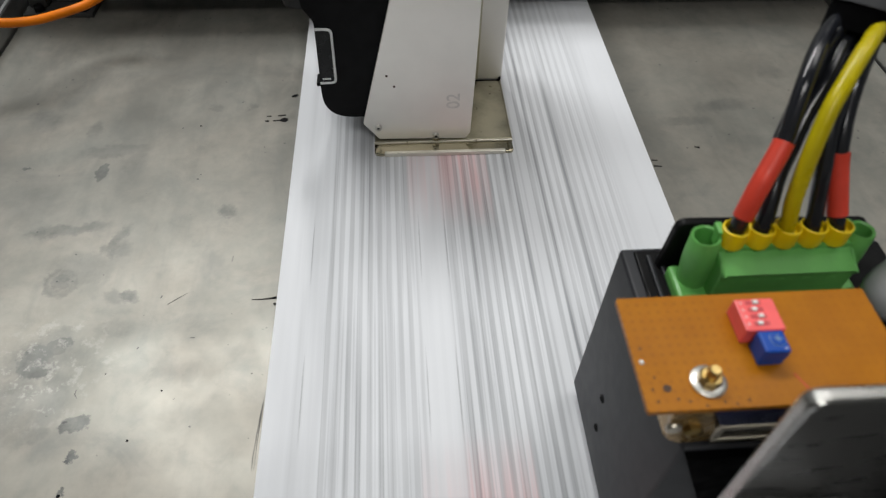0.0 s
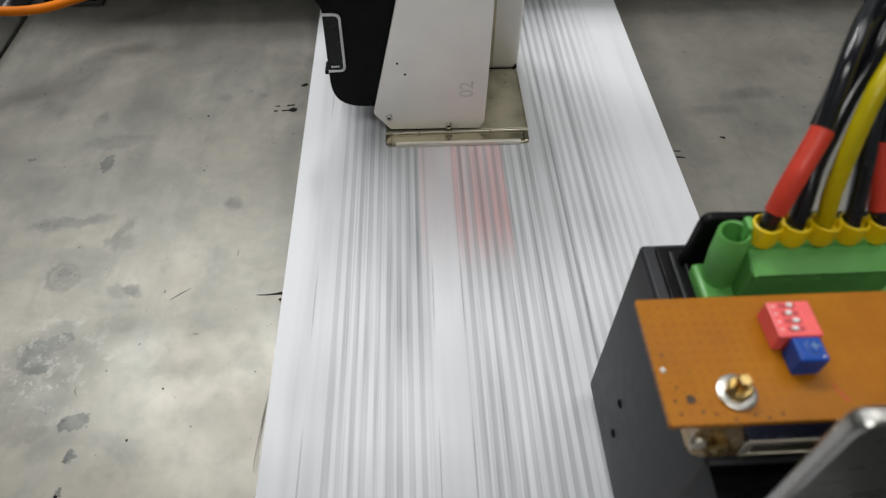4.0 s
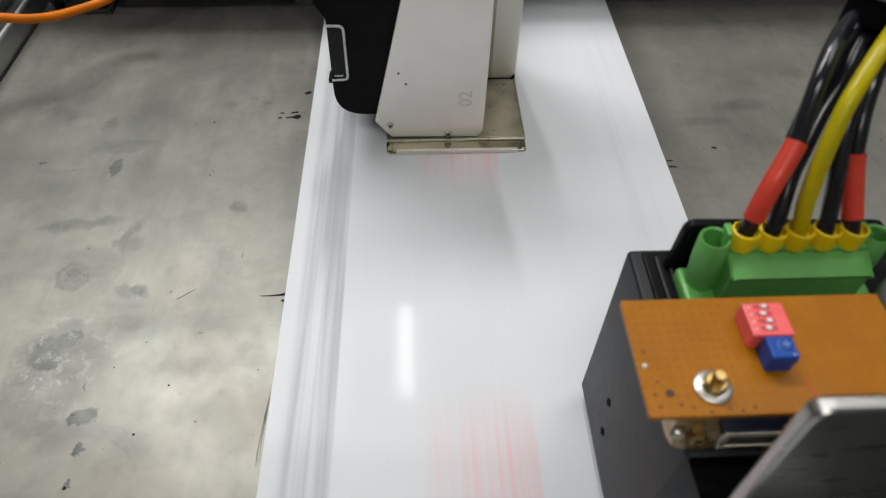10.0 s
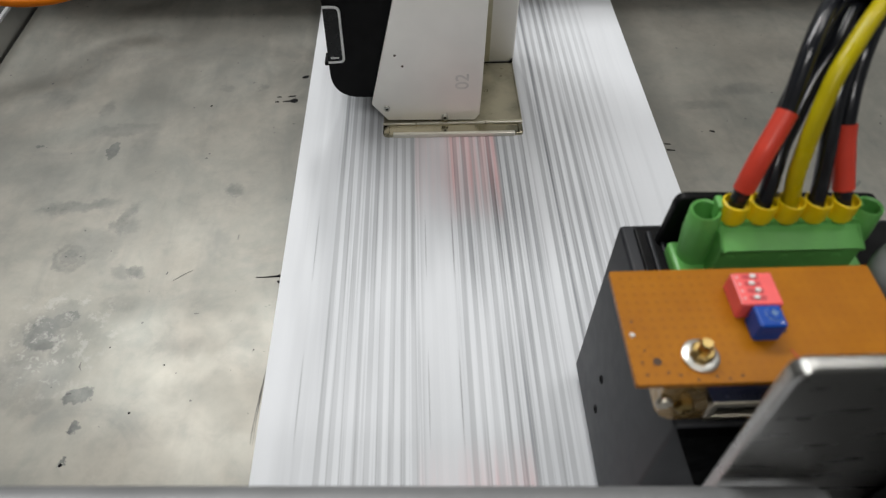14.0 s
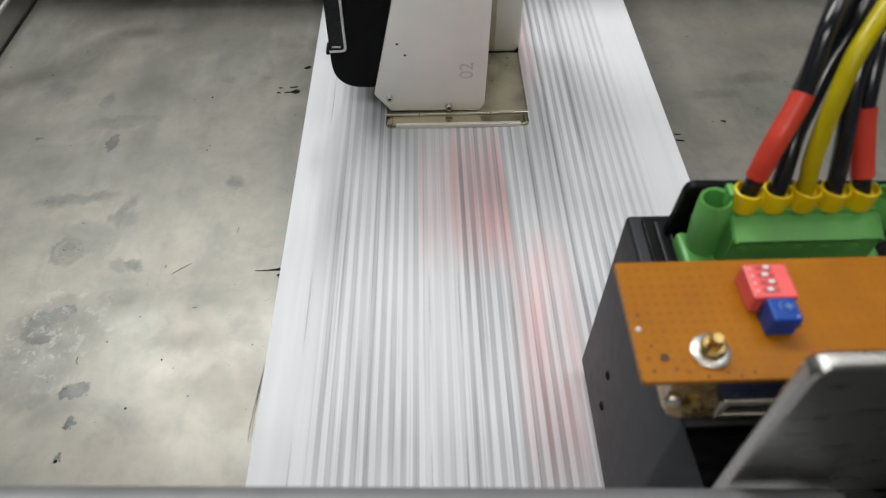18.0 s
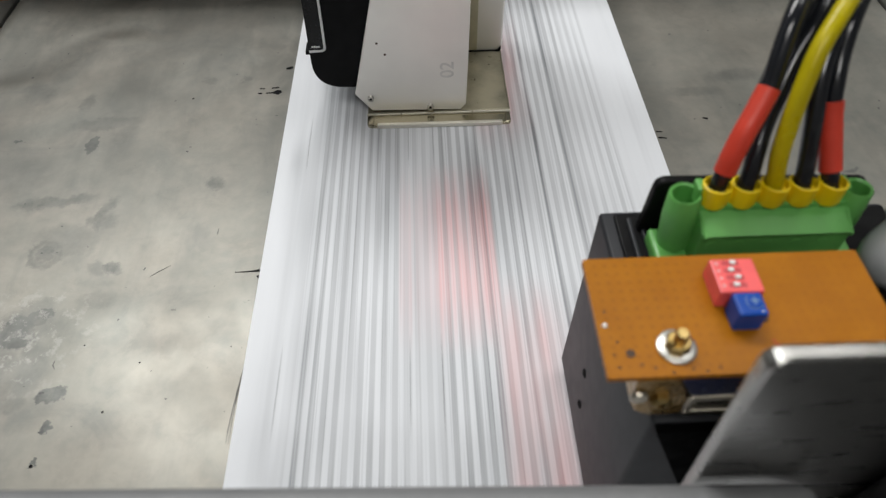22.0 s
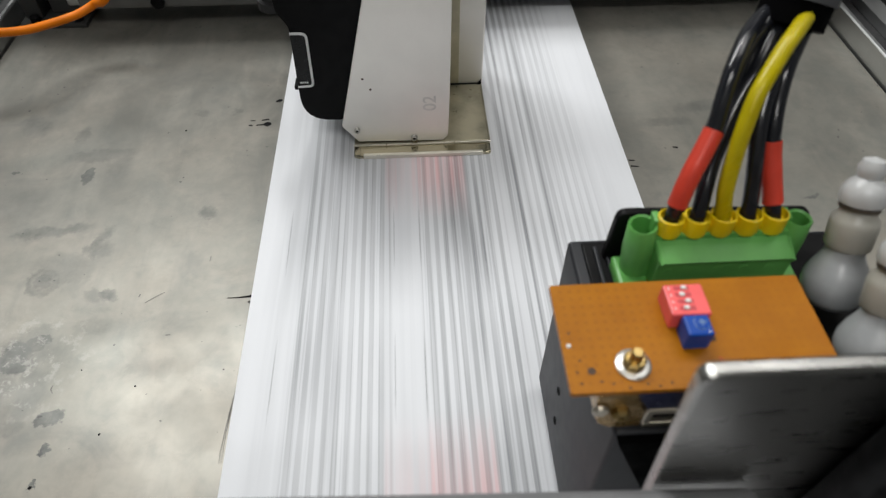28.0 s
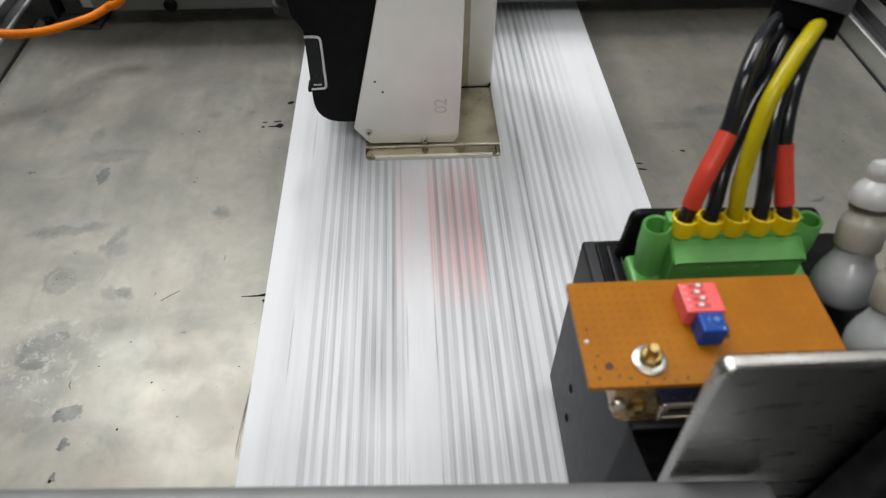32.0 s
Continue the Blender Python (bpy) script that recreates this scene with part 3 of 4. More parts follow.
for line, width in (
    ([(-0.1008, 0.1652), (-0.0965, 0.1652), (-0.0925, 0.1655), (-0.0905, 0.1658)], [0.0003, 0.0005, 0.0009, 0.0014]),
    ([(-0.0915, 0.1630), (-0.0905, 0.1622)], [0.0008, 0.0012]),
    ([(-0.1075, 0.2822), (-0.1055, 0.2822)], [0.0008, 0.0012]),
    ([(-0.1035, 0.2822), (-0.1000, 0.2825), (-0.0975, 0.2828), (-0.0955, 0.2832)], [0.0007, 0.0010, 0.0040, 0.0016]),
    ([(-0.1070, 0.2862), (-0.1045, 0.2862)], [0.0007, 0.0007]),
    ([(-0.1010, 0.2864), (-0.0970, 0.2868)], [0.0008, 0.0010]),
    ([(-0.0952, 0.3028), (-0.0932, 0.3035), (-0.0918, 0.3045)], [0.0010, 0.0026, 0.0012]),
    ([(0.0915, 0.2428), (0.0945, 0.2425)], [0.0009, 0.0006]),
    ([(0.0915, 0.2385), (0.0955, 0.2378)], [0.0011, 0.0006]),
    ([(0.1170, 0.2520), (0.1195, 0.2512)], [0.0007, 0.0014]),
):
    part("pen_mark", pen_line(line, width), MAT["ink"], TABLE, "short black pen mark beside the paper")


for line, width in (
    ([(-0.1116, 0.1893), (-0.1117, 0.1861)], [0.0003, 0.0004]),
    ([(-0.1351, 0.1646), (-0.1313, 0.1676), (-0.1279, 0.1699)], [0.0003, 0.0004, 0.0001]),
    ([(-0.1228, 0.1477), (-0.1210, 0.1478)], [0.0005, 0.0003]),
    ([(-0.1600, 0.1232), (-0.1612, 0.1250), (-0.1610, 0.1268)], [0.0002, 0.0005, 0.0002]),
    ([(-0.0907, 0.1205), (-0.0911, 0.1120), (-0.0914, 0.1030), (-0.0914, 0.0917)], [0.0001, 0.0004, 0.0002, 0.0001]),
    ([(-0.0912, 0.1140), (-0.0919, 0.1050), (-0.0923, 0.0960), (-0.0922, 0.0918)], [0.0001, 0.0003, 0.0003, 0.0001]),
    ([(-0.0910, 0.1175), (-0.0916, 0.1100)], [0.0001, 0.0002]),
    ([(0.1190, 0.3256), (0.1196, 0.3246)], [0.0010, 0.0014]),
):
    part("pen_mark", pen_line(line, width), MAT["graphite"], TABLE, "thin grey scratch")
for x, y, r in ((-0.1294, 0.1247, 4), (-0.1375, 0.1054, 5), (-0.0966, 0.1302, 3), (-0.1558, 0.0868, 7), (-0.1406, 0.2797, 6), (-0.1520, 0.1330, 3)):
    part("ink_dot", lathe([(r * 0.0001, 0), (r * 0.00008, 0.00012), (0, 0.00014)], (x, y, 0.0), sides=9), MAT["ink"], TABLE, "small dark ink dot")


def side_rail(name, x, sign):
    """A slotted aluminium profile along one side of the table."""
    w, top, low = 0.046, 0.0135, -0.032
    outline = [(0, low), (0, top - 0.0008), (0.0008, top), (0.0028, top), (0.0028, top - 0.011), (0.0165, top - 0.011), (0.0165, top), (0.0280, top),
               (0.0280, top - 0.011), (0.0400, top - 0.011), (0.0400, top), (w - 0.0012, top), (w, top - 0.0012), (w, low)]
    ob = thing(name, (x, 0.22, -0.80), "silver slotted aluminium side rail along the table", "rail", "side rails")
    part("profile", prism([(x + sign * px, pz) for px, pz in outline], "y", -0.10, 0.52), MAT["alu"], ob)
    for s0, s1 in ((0.0030, 0.0163), (0.0282, 0.0398)):
        a, b = sorted((x + sign * s0, x + sign * s1))
        part("slot_strip", box(a, b, -0.099, 0.519, top - 0.0109, top - 0.0060), MAT["rubber"], ob, "black slot lining")
    for py in (-0.08, 0.49):
        a, b = sorted((x + sign * 0.006, x + sign * 0.040))
        part("post", box(a, b, py, py + 0.02, -0.80, low, 0.001), MAT["alu"], ob)
    return ob


side_rail("side_rail", 0.2538, 1)
side_rail("side_rail", -0.2678, -1)

# ---- brackets at the far end ----
BRACKET = thing("corner_bracket", (-0.245, 0.405, 0.0), "grey steel corner bracket with bolts beside the crossbeam", "bracket")
part("upright", box(-0.2640, -0.2530, 0.396, 0.430, 0.0028, 0.085, 0.0010), MAT["dark_steel"], BRACKET)
part("upright", box(-0.2490, -0.2300, 0.402, 0.432, 0.0028, 0.085, 0.0010), MAT["dark_steel"], BRACKET)
part("spacer", box(-0.2535, -0.2485, 0.408, 0.428, 0.0028, 0.080), MAT["black"], BRACKET)
part("foot_plate", box(-0.2660, -0.2240, 0.388, 0.436, 0.0, 0.0028, 0.0005), MAT["dark_steel"], BRACKET)
for bx in (-0.2570, -0.2300):
    part("bolt", lathe([(0.0032, 0), (0.0032, 0.0030), (0.0026, 0.0036), (0, 0.0036)], (bx, 0.3930, 0.0028), sides=6), MAT["black"], BRACKET)

# ---- crossbeam that carries the print head ----
BEAM = thing("crossbeam", (0.0, 0.43, 0.0138), "grey crossbeam over the paper with an upright plate added for shade", "beam")
part("beam_profile", box(-0.2225, 0.300, 0.386, 0.450, 0.0132, 0.060, 0.0012), MAT["beam_face"], BEAM)
# unseen plate, added to shade the far end of table and paper
part("shade_plate", box(-0.300, 0.286, 0.412, 0.418, 0.060, 0.125, 0.0010), MAT["grey_steel"], BEAM, "upright grey plate added out of view to shade the table")
part("clamp_screw", lathe([(0.0032, 0), (0.0040, 0.0006), (0.0040, 0.003), (0.0032, 0.0036), (0, 0.0036)], (-0.1735, 0.3860, 0.0178), (-0.1735, 0.0, 0.0178), 20), MAT["black"], BEAM, "black clamp screw")
part("end_cap", box(-0.2300, -0.2225, 0.388, 0.448, 0.0150, 0.058, 0.0010), MAT["alu"], BEAM)

# ---- orange cable ----
CABLE = thing("orange_cable", (-0.235, 0.34, 0.0), "orange rubber cable hanging over the table corner", "cable")
part("jacket", tube([(-0.330, 0.275, 0.058), (-0.290, 0.295, 0.050), (-0.2637, 0.3152, 0.043), (-0.2474, 0.319, 0.039), (-0.2389, 0.3209, 0.037), (-0.2332, 0.3253, 0.0345), (-0.2261, 0.332, 0.032), (-0.2196, 0.3415, 0.0295), (-0.2132, 0.3486, 0.0285), (-0.207, 0.3532, 0.029), (-0.1988, 0.3577, 0.032), (-0.187, 0.3548, 0.04), (-0.172, 0.400, 0.062)], 0.0024), MAT["orange"], CABLE, smooth=True)

# ---- print head ----
HEAD = thing("print_head", (-0.015, 0.28, 0.0015), "nickel sheet metal print head over the running paper", "print head")
panel = [(-0.0466, 0.0050), (-0.0034, 0.0042), (-0.0008, 0.0076), (-0.0003, 0.0300), (0.0012, 0.1500), (-0.0220, 0.1500), (-0.0541, 0.0150)]
part("front_panel", prism(rounded(panel, [0.0006, 0.0004, 0.0004, 0, 0.001, 0.001, 0.0008]), "y", 0.2590, 0.2602, 0.0003), MAT["panel"], HEAD, "pale matt nickel front panel with bevelled corners")
part("panel_flange", box(-0.0024, -0.0012, 0.2602, 0.2720, 0.0090, 0.150, 0.0003), MAT["panel"], HEAD)
part("base_tray", box(-0.0490, 0.0208, 0.2592, 0.3085, 0.0020, 0.0034, 0.0003), MAT["base"], HEAD, "worn stainless base tray")
part("tray_rim", box(0.0202, 0.0210, 0.2592, 0.3085, 0.0032, 0.0037, 0.0002), MAT["base"], HEAD)
part("rear_column", box(-0.0300, 0.0216, 0.3088, 0.3300, 0.0020, 0.150, 0.0010), MAT["panel"], HEAD, "pale sheet metal rear column")
part("column_strip", box(0.0008, 0.0080, 0.3078, 0.3088, 0.0046, 0.150, 0.0002), MAT["warm_strip"], HEAD, "stained warm strip")
part("column_seam", box(0.0030, 0.0200, 0.3080, 0.3088, 0.0034, 0.0038), MAT["black"], HEAD)
part("inner_block", box(-0.0440, -0.0080, 0.2620, 0.3060, 0.0034, 0.145, 0.001), MAT["black"], HEAD)
plate = rounded([(-0.0492, 0.2592), (-0.0492, 0.2502), (0.0208, 0.2502), (0.0208, 0.2592)], [0, 0.0030, 0.0020, 0], 5)
part("foot_plate", prism(plate, "z", 0.0008, 0.0026, 0.0004), MAT["foot"], HEAD, "polished nickel foot plate")
part("front_strip", box(-0.0442, 0.0165, 0.2496, 0.2517, 0.0012, 0.0034, 0.0004), MAT["bright"], HEAD, "bright steel wiping strip")
part("back_rim", box(-0.0494, 0.0212, 0.2576, 0.2586, 0.0026, 0.0037, 0.0003), MAT["bright"], HEAD, "bright rim along the foot")
part("back_ledge", box(-0.0490, 0.0208, 0.2586, 0.2600, 0.0020, 0.0030, 0.0002), MAT["foot"], HEAD)
part("under_strip", box(-0.0470, 0.0190, 0.2518, 0.2590, 0.0004, 0.0009), MAT["black"], HEAD)
for x0, x1 in ((-0.0490, -0.0460), (0.0182, 0.0206)):
    part("end_block", box(x0, x1, 0.2506, 0.2574, 0.0024, 0.0031, 0.0004), MAT["foot"], HEAD)
for bx in (-0.0330, 0.0020):
    part("rim_notch", box(bx, bx + 0.0006, 0.2575, 0.2587, 0.0030, 0.00375), MAT["base"], HEAD)


def head_screw(x, y, z, r, towards=(0, -1, 0)):
    top = (x + towards[0], y + towards[1], z + towards[2])
    ob = part("screw", lathe([(r, 0), (r, 0.0009), (r * 0.85, 0.0013), (r * 0.5, 0.0013), (r * 0.45, 0.0005), (0, 0.0005)], (x, y, z), top, 16), MAT["zinc"], HEAD, smooth=True)
    part("socket", lathe([(r * 0.42, 0.0006), (r * 0.42, 0.00085), (0, 0.00085)], (x, y, z), top, 6), MAT["black"], ob)


head_screw(-0.0468, 0.2590, 0.0126, 0.0016)
head_screw(-0.0182, 0.2590, 0.0066, 0.0017)
part("screw_tab", box(-0.0198, -0.0166, 0.2578, 0.2590, 0.0036, 0.0058, 0.0005), MAT["foot"], HEAD)
part("corner_notch", prism([(0.0185, 0.0034), (0.0208, 0.0034), (0.0208, 0.0062)], "y", 0.3076, 0.3088), MAT["black"], HEAD)
for x, z in ((-0.0415, 0.0425), (-0.0382, 0.0366)):
    part("pin_hole", lathe([(0.0006, 0), (0.0006, 0.0001), (0, 0.0001)], (x, 0.2590, z), (x, 0.0, z), 10), MAT["hole"], HEAD)
part("tray_pin", lathe([(0.0011, 0), (0.0011, 0.0004), (0, 0.0004)], (0.0148, 0.3035, 0.0034), sides=12), MAT["base"], HEAD)
writing("panel_number", "02", 0.0090, MAT["faint"], HEAD, Matrix.Translation((-0.0098, 0.25888, 0.0275)) @ Euler((radians(90), radians(-90), 0)).to_matrix().to_4x4(), "faint grey printed number")

# ---- black cover beside the head ----
COVER = thing("ink_cover", (-0.06, 0.28, 0.017), "black plastic cover with a white-framed label beside the print head", "cover")
shape = [(-0.0300, 0.0176), (-0.0728, 0.0176), (-0.0716, 0.0690), (-0.0760, 0.0760), (-0.0790, 0.1500), (-0.0200, 0.1500)]
part("shell", prism(rounded(shape, [0, 0.0145, 0.002, 0.002, 0.001, 0.001], 8), "y", 0.2615, 0.3000), MAT["cover"], COVER)
part("label_face", prism(rounded([(-0.0720, 0.0382), (-0.0658, 0.0385), (-0.0650, 0.0650), (-0.0716, 0.0652)], 0.0006, 3), "y", 0.26115, 0.2616), MAT["label_face"], COVER, "glossy black label")
frame_line = [(-0.0717, 0.0657), (-0.0690, 0.0657), (-0.0668, 0.0656), (-0.0654, 0.0652), (-0.0647, 0.0640), (-0.0646, 0.0620), (-0.0648, 0.0520), (-0.0650, 0.0415), (-0.0651, 0.0398), (-0.0656, 0.0386), (-0.0668, 0.0381), (-0.0690, 0.0380), (-0.0724, 0.0378)]
part("label_frame", tube([(x, 0.2612, z) for x, z in frame_line], 0.00062, 8, 6), MAT["white_line"], COVER, "white frame line", smooth=True)
part("clip", box(-0.0740, -0.0722, 0.2604, 0.2680, 0.0366, 0.0386, 0.0004), MAT["black"], COVER)
for k in range(4):
    part("print_bar", box(-0.0709 + k * 0.0010, -0.0702 + k * 0.0010, 0.2609, 0.26115, 0.0399, 0.0407), MAT["white_line"], COVER)
part("neck", lathe([(0.0075, 0), (0.0075, 0.004), (0.006, 0.0045), (0.006, 0.009), (0.0075, 0.0095), (0.0075, 0.014), (0, 0.014)], (-0.0775, 0.272, 0.0735), sides=18), MAT["rubber"], COVER, "ribbed black hose stub")
part("mounting_arm", box(-0.0600, -0.0200, 0.3000, 0.4120, 0.085, 0.105, 0.001), MAT["grey_steel"], COVER)

# both hang just clear of the paper
for ob in (HEAD, COVER):
    ob.location += Vector((0.0, -0.0022, 0.0020)) * U

# ---- encoder box on its bracket above the paper ----
UNIT = thing("control_box", (0.062, 0.085, 0.008), "dark grey control box with connectors held above the paper", "control box")
part("housing", box(0.0242, 0.1000, 0.0560, 0.1155, 0.0085, 0.0850, 0.0012, 3), MAT["housing"], UNIT, "dark grey metal housing", smooth=True)
# near-black sheet on the front, its left edge slanting inwards below
part("front_cover", prism([(0.0246, 0.0846), (0.0996, 0.0846), (0.0996, 0.0090), (0.0560, 0.0090)], "y", 0.0540, 0.0561), MAT["matt_black"], UNIT, "near-black sheet on the front")
part("top_lid", box(0.0275, 0.0985, 0.0590, 0.1135, 0.0849, 0.0862, 0.0005), MAT["black"], UNIT)
for k in range(3):
    part("rib", box(0.0300 + k * 0.0030, 0.0312 + k * 0.0030, 0.0880, 0.1110, 0.0861, 0.0874, 0.0004), MAT["housing"], UNIT)
part("back_tab", prism(rounded([(0.0322, 0.0855), (0.0332, 0.1040), (0.0850, 0.1020), (0.0865, 0.0855)], [0.0, 0.003, 0.003, 0.0]), "y", 0.1070, 0.1095, 0.0005), MAT["black"], UNIT)
for y, z in ((0.0934, 0.0374), (0.0900, 0.0240)):
    s = part("side_screw", lathe([(0.0014, 0), (0.0014, 0.0004), (0.0009, 0.0005), (0.0008, 0.0001), (0, 0.0001)], (0.0243, y, z), (0.0, y, z), 14), MAT["black"], UNIT)

PLUG = thing("terminal_plug", (0.058, 0.1, 0.0862), "green five-pole plug with yellow wire sleeves on the box", "connector")
body = [(0.0930, 0.0862), (0.0930, 0.1010), (0.0980, 0.1034), (0.0980, 0.1048), (0.1050, 0.1048), (0.1055, 0.0862)]
part("body", prism(body, "x", 0.0405, 0.0748, 0.0004), MAT["green"], PLUG)
part("face_panel", prism([(0.0922, 0.1011), (0.0984, 0.1034), (0.0988, 0.1026), (0.0926, 0.1003)], "x", 0.0410, 0.0744, 0.0002), MAT["green"], PLUG, "lighter green sloping face")
for sx in (0.0408, 0.0739):
    part("face_rib", prism([(0.0919, 0.1010), (0.0984, 0.1038), (0.0990, 0.1026), (0.0924, 0.0997)], "x", sx, sx + 0.0007, 0.0002), MAT["green"], PLUG)
PITCH = 0.00648
for k in range(5):
    cx = 0.0435 + PITCH * k
    part("key_notch", lathe([(0.0012, 0), (0.0011, 0.00008), (0, 0.0001)], (cx, 0.0930, 0.0972), (cx, 0.0, 0.0972), 14), MAT["green"], PLUG)
    part("sleeve", lathe([(0.0028, 0), (0.0032, 0.0010), (0.0032, 0.0052), (0.0028, 0.0054), (0.0026, 0.0036), (0, 0.0034)], (cx, 0.0998, 0.1043), (cx, 0.1003, 0.1106), 20), MAT["yellow"], PLUG, "yellow insulating sleeve", smooth=True)
    if k:
        part("sleeve_web", box(cx - PITCH / 2 - 0.0012, cx - PITCH / 2 + 0.0012, 0.0990, 0.1030, 0.1046, 0.1080, 0.0003), MAT["yellow"], PLUG)
for cx, rim, low, foot in ((0.0371, 0.0037, 0.0038, 0.0386), (0.0764, 0.0033, 0.0035, 0.0764)):
    ear = part("screw_ear", lathe([(low, 0), (low, 0.004), (rim + 0.0004, 0.013), (rim, 0.0205), (rim - 0.0003, 0.0209), (rim - 0.0008, 0.0205), (rim - 0.0010, 0.007), (0, 0.007)], (foot, 0.1000, 0.0862), (cx, 0.1004, 0.1068), 24), MAT["green"], PLUG, smooth=True)
    part("screw", lathe([(0.0019, 0.007), (0.0019, 0.0105), (0.0014, 0.011), (0, 0.011)], (foot, 0.1000, 0.0862), (cx, 0.1004, 0.1068), 12), MAT["zinc"], ear)
    part("ear_foot", box(cx - 0.0040, cx + 0.0040, 0.0935, 0.1045, 0.0862, 0.0908, 0.0010), MAT["green"], PLUG)
part("top_latch", box(0.0395, 0.0413, 0.0996, 0.1035, 0.1036, 0.1086, 0.0004), MAT["green"], PLUG)
part("top_latch", box(0.0729, 0.0743, 0.0996, 0.1035, 0.1036, 0.1080, 0.0004), MAT["green"], PLUG)

# ---- wires ----
BUNDLE = thing("wire_bundle", (0.057, 0.1, 0.107), "black, red-sleeved and green-yellow wires in a grey conduit", "cable")
WIRES = [
    ("wire_black", [(0.0436, 0.1002, 0.1072), (0.0439, 0.1006, 0.1120), (0.0457, 0.1030, 0.1194), (0.0487, 0.1065, 0.1248), (0.0510, 0.1095, 0.1291), (0.0521, 0.1125, 0.1344), (0.0543, 0.117, 0.1397), (0.0587, 0.124, 0.1430), (0.0645, 0.131, 0.1439), (0.0720, 0.136, 0.1460)], True),
    ("wire_black", [(0.0500, 0.1002, 0.1072), (0.0507, 0.1020, 0.1115), (0.0513, 0.104, 0.1148), (0.0529, 0.108, 0.1193), (0.0547, 0.111, 0.1247), (0.0580, 0.116, 0.1311), (0.0624, 0.121, 0.1367), (0.0664, 0.127, 0.1402), (0.0725, 0.134, 0.1450)], False),
    ("wire_yellow", [(0.0565, 0.1002, 0.1072), (0.0556, 0.1006, 0.1120), (0.0548, 0.1015, 0.1170), (0.0552, 0.104, 0.1244), (0.0564, 0.107, 0.1309), (0.0584, 0.1105, 0.1366), (0.0613, 0.114, 0.1401), (0.0656, 0.119, 0.1433), (0.0706, 0.1245, 0.1453), (0.0760, 0.131, 0.1465)], False),
    ("wire_black", [(0.0629, 0.1002, 0.1072), (0.0630, 0.1020, 0.1110), (0.0630, 0.104, 0.1146), (0.0625, 0.107, 0.1214), (0.0626, 0.111, 0.1274), (0.0639, 0.115, 0.1317), (0.0671, 0.121, 0.1372), (0.0740, 0.131, 0.1440)], False),
    ("wire_black", [(0.0694, 0.1002, 0.1072), (0.0688, 0.1018, 0.1105), (0.0682, 0.104, 0.1139), (0.0674, 0.107, 0.1185), (0.0669, 0.1095, 0.1222), (0.0668, 0.112, 0.1264), (0.0677, 0.116, 0.1308), (0.0691, 0.120, 0.1358), (0.0721, 0.125, 0.1393), (0.0770, 0.132, 0.1440)], True),
    ("wire_black", [(0.0524, 0.1125, 0.1258), (0.0546, 0.116, 0.1313), (0.0578, 0.121, 0.1372), (0.0621, 0.127, 0.1412), (0.0700, 0.134, 0.1450)], False),
]
for mat, pts, red in WIRES:
    w = part("wire", tube(pts, 0.00198), MAT[mat], BUNDLE, "green-yellow earth wire" if mat == "wire_yellow" else "glossy black wire", True)
    if red:
        line = smooth_line(pts, 8)
        top = 31 if pts[0][0] < 0.05 else 35
        part("shrink_sleeve", tube([line[round(9 + (top - 9) * k / 5)] for k in range(6)], 0.00245), MAT["red_sleeve"], w, "red shrink sleeve", True)
part("conduit", tube([(0.0743, 0.1348, 0.1462), (0.0759, 0.1370, 0.1515), (0.0790, 0.1410, 0.1630), (0.0890, 0.1500, 0.1950), (0.1020, 0.1600, 0.2400)], 0.0088, 24), MAT["conduit"], BUNDLE, "grey smooth conduit", True)
part("conduit_end", tube([(0.0726, 0.1322, 0.1410), (0.0734, 0.1335, 0.1436), (0.0747, 0.1354, 0.1476)], 0.0082, 24), MAT["matt_black"], BUNDLE, "black end sleeve", True)

# ---- circuit board ----
BOARD = thing("circuit_board", (0.041, 0.071, 0.0862), "brown perforated circuit board on standoffs over the box", "circuit board")
part("board", prism(rounded([(0.0115, 0.0568), (0.0702, 0.0568), (0.0702, 0.0850), (0.0115, 0.0850)], 0.0006, 3), "z", 0.1026, 0.1040, 0.0001), MAT["board"], BOARD, "brown laminate with small holes")
part("mounting_hole", lathe([(0.0009, 0), (0.0009, 0.00012), (0, 0.00012)], (0.0168, 0.0619, 0.1040), sides=16), MAT["hole"], BOARD)
for x, y in ((0.0185, 0.0594), (0.0208, 0.0587), (0.0142, 0.0590), (0.0137, 0.0618), (0.0148, 0.0645), (0.0279, 0.0583), (0.0303, 0.0576), (0.0330, 0.0583), (0.0136, 0.0715), (0.0240, 0.0576)):
    part("pad_hole", lathe([(0.0003, 0), (0.0003, 0.0001), (0, 0.0001)], (x, y, 0.1040), sides=10), MAT["hole"], BOARD)
part("solder_dot", lathe([(0.0006, 0), (0.0004, 0.0004), (0, 0.0005)], (0.0131, 0.0683, 0.1040), sides=10), MAT["switch_white"], BOARD)
part("washer", lathe([(0.0038, 0), (0.0038, 0.0005), (0.0035, 0.0007), (0.0016, 0.0007)], (0.0258, 0.0629, 0.1040), sides=26), MAT["zinc"], BOARD, "zinc washer", True)
part("bolt", lathe([(0.0025, 0), (0.0025, 0.0017), (0.0021, 0.0020), (0.0014, 0.0020), (0.0014, 0.0042), (0.0011, 0.0046), (0, 0.0046)], (0.0258, 0.0629, 0.1046), sides=8), MAT["brass"], BOARD, "brass bolt")
part("standoff", lathe([(0.0024, 0), (0.0024, 0.0164)], (0.0300, 0.0640, 0.0862), sides=6), MAT["brass"], BOARD)
part("standoff", lathe([(0.0024, 0), (0.0024, 0.0164)], (0.0660, 0.0640, 0.0862), sides=6), MAT["brass"], BOARD)
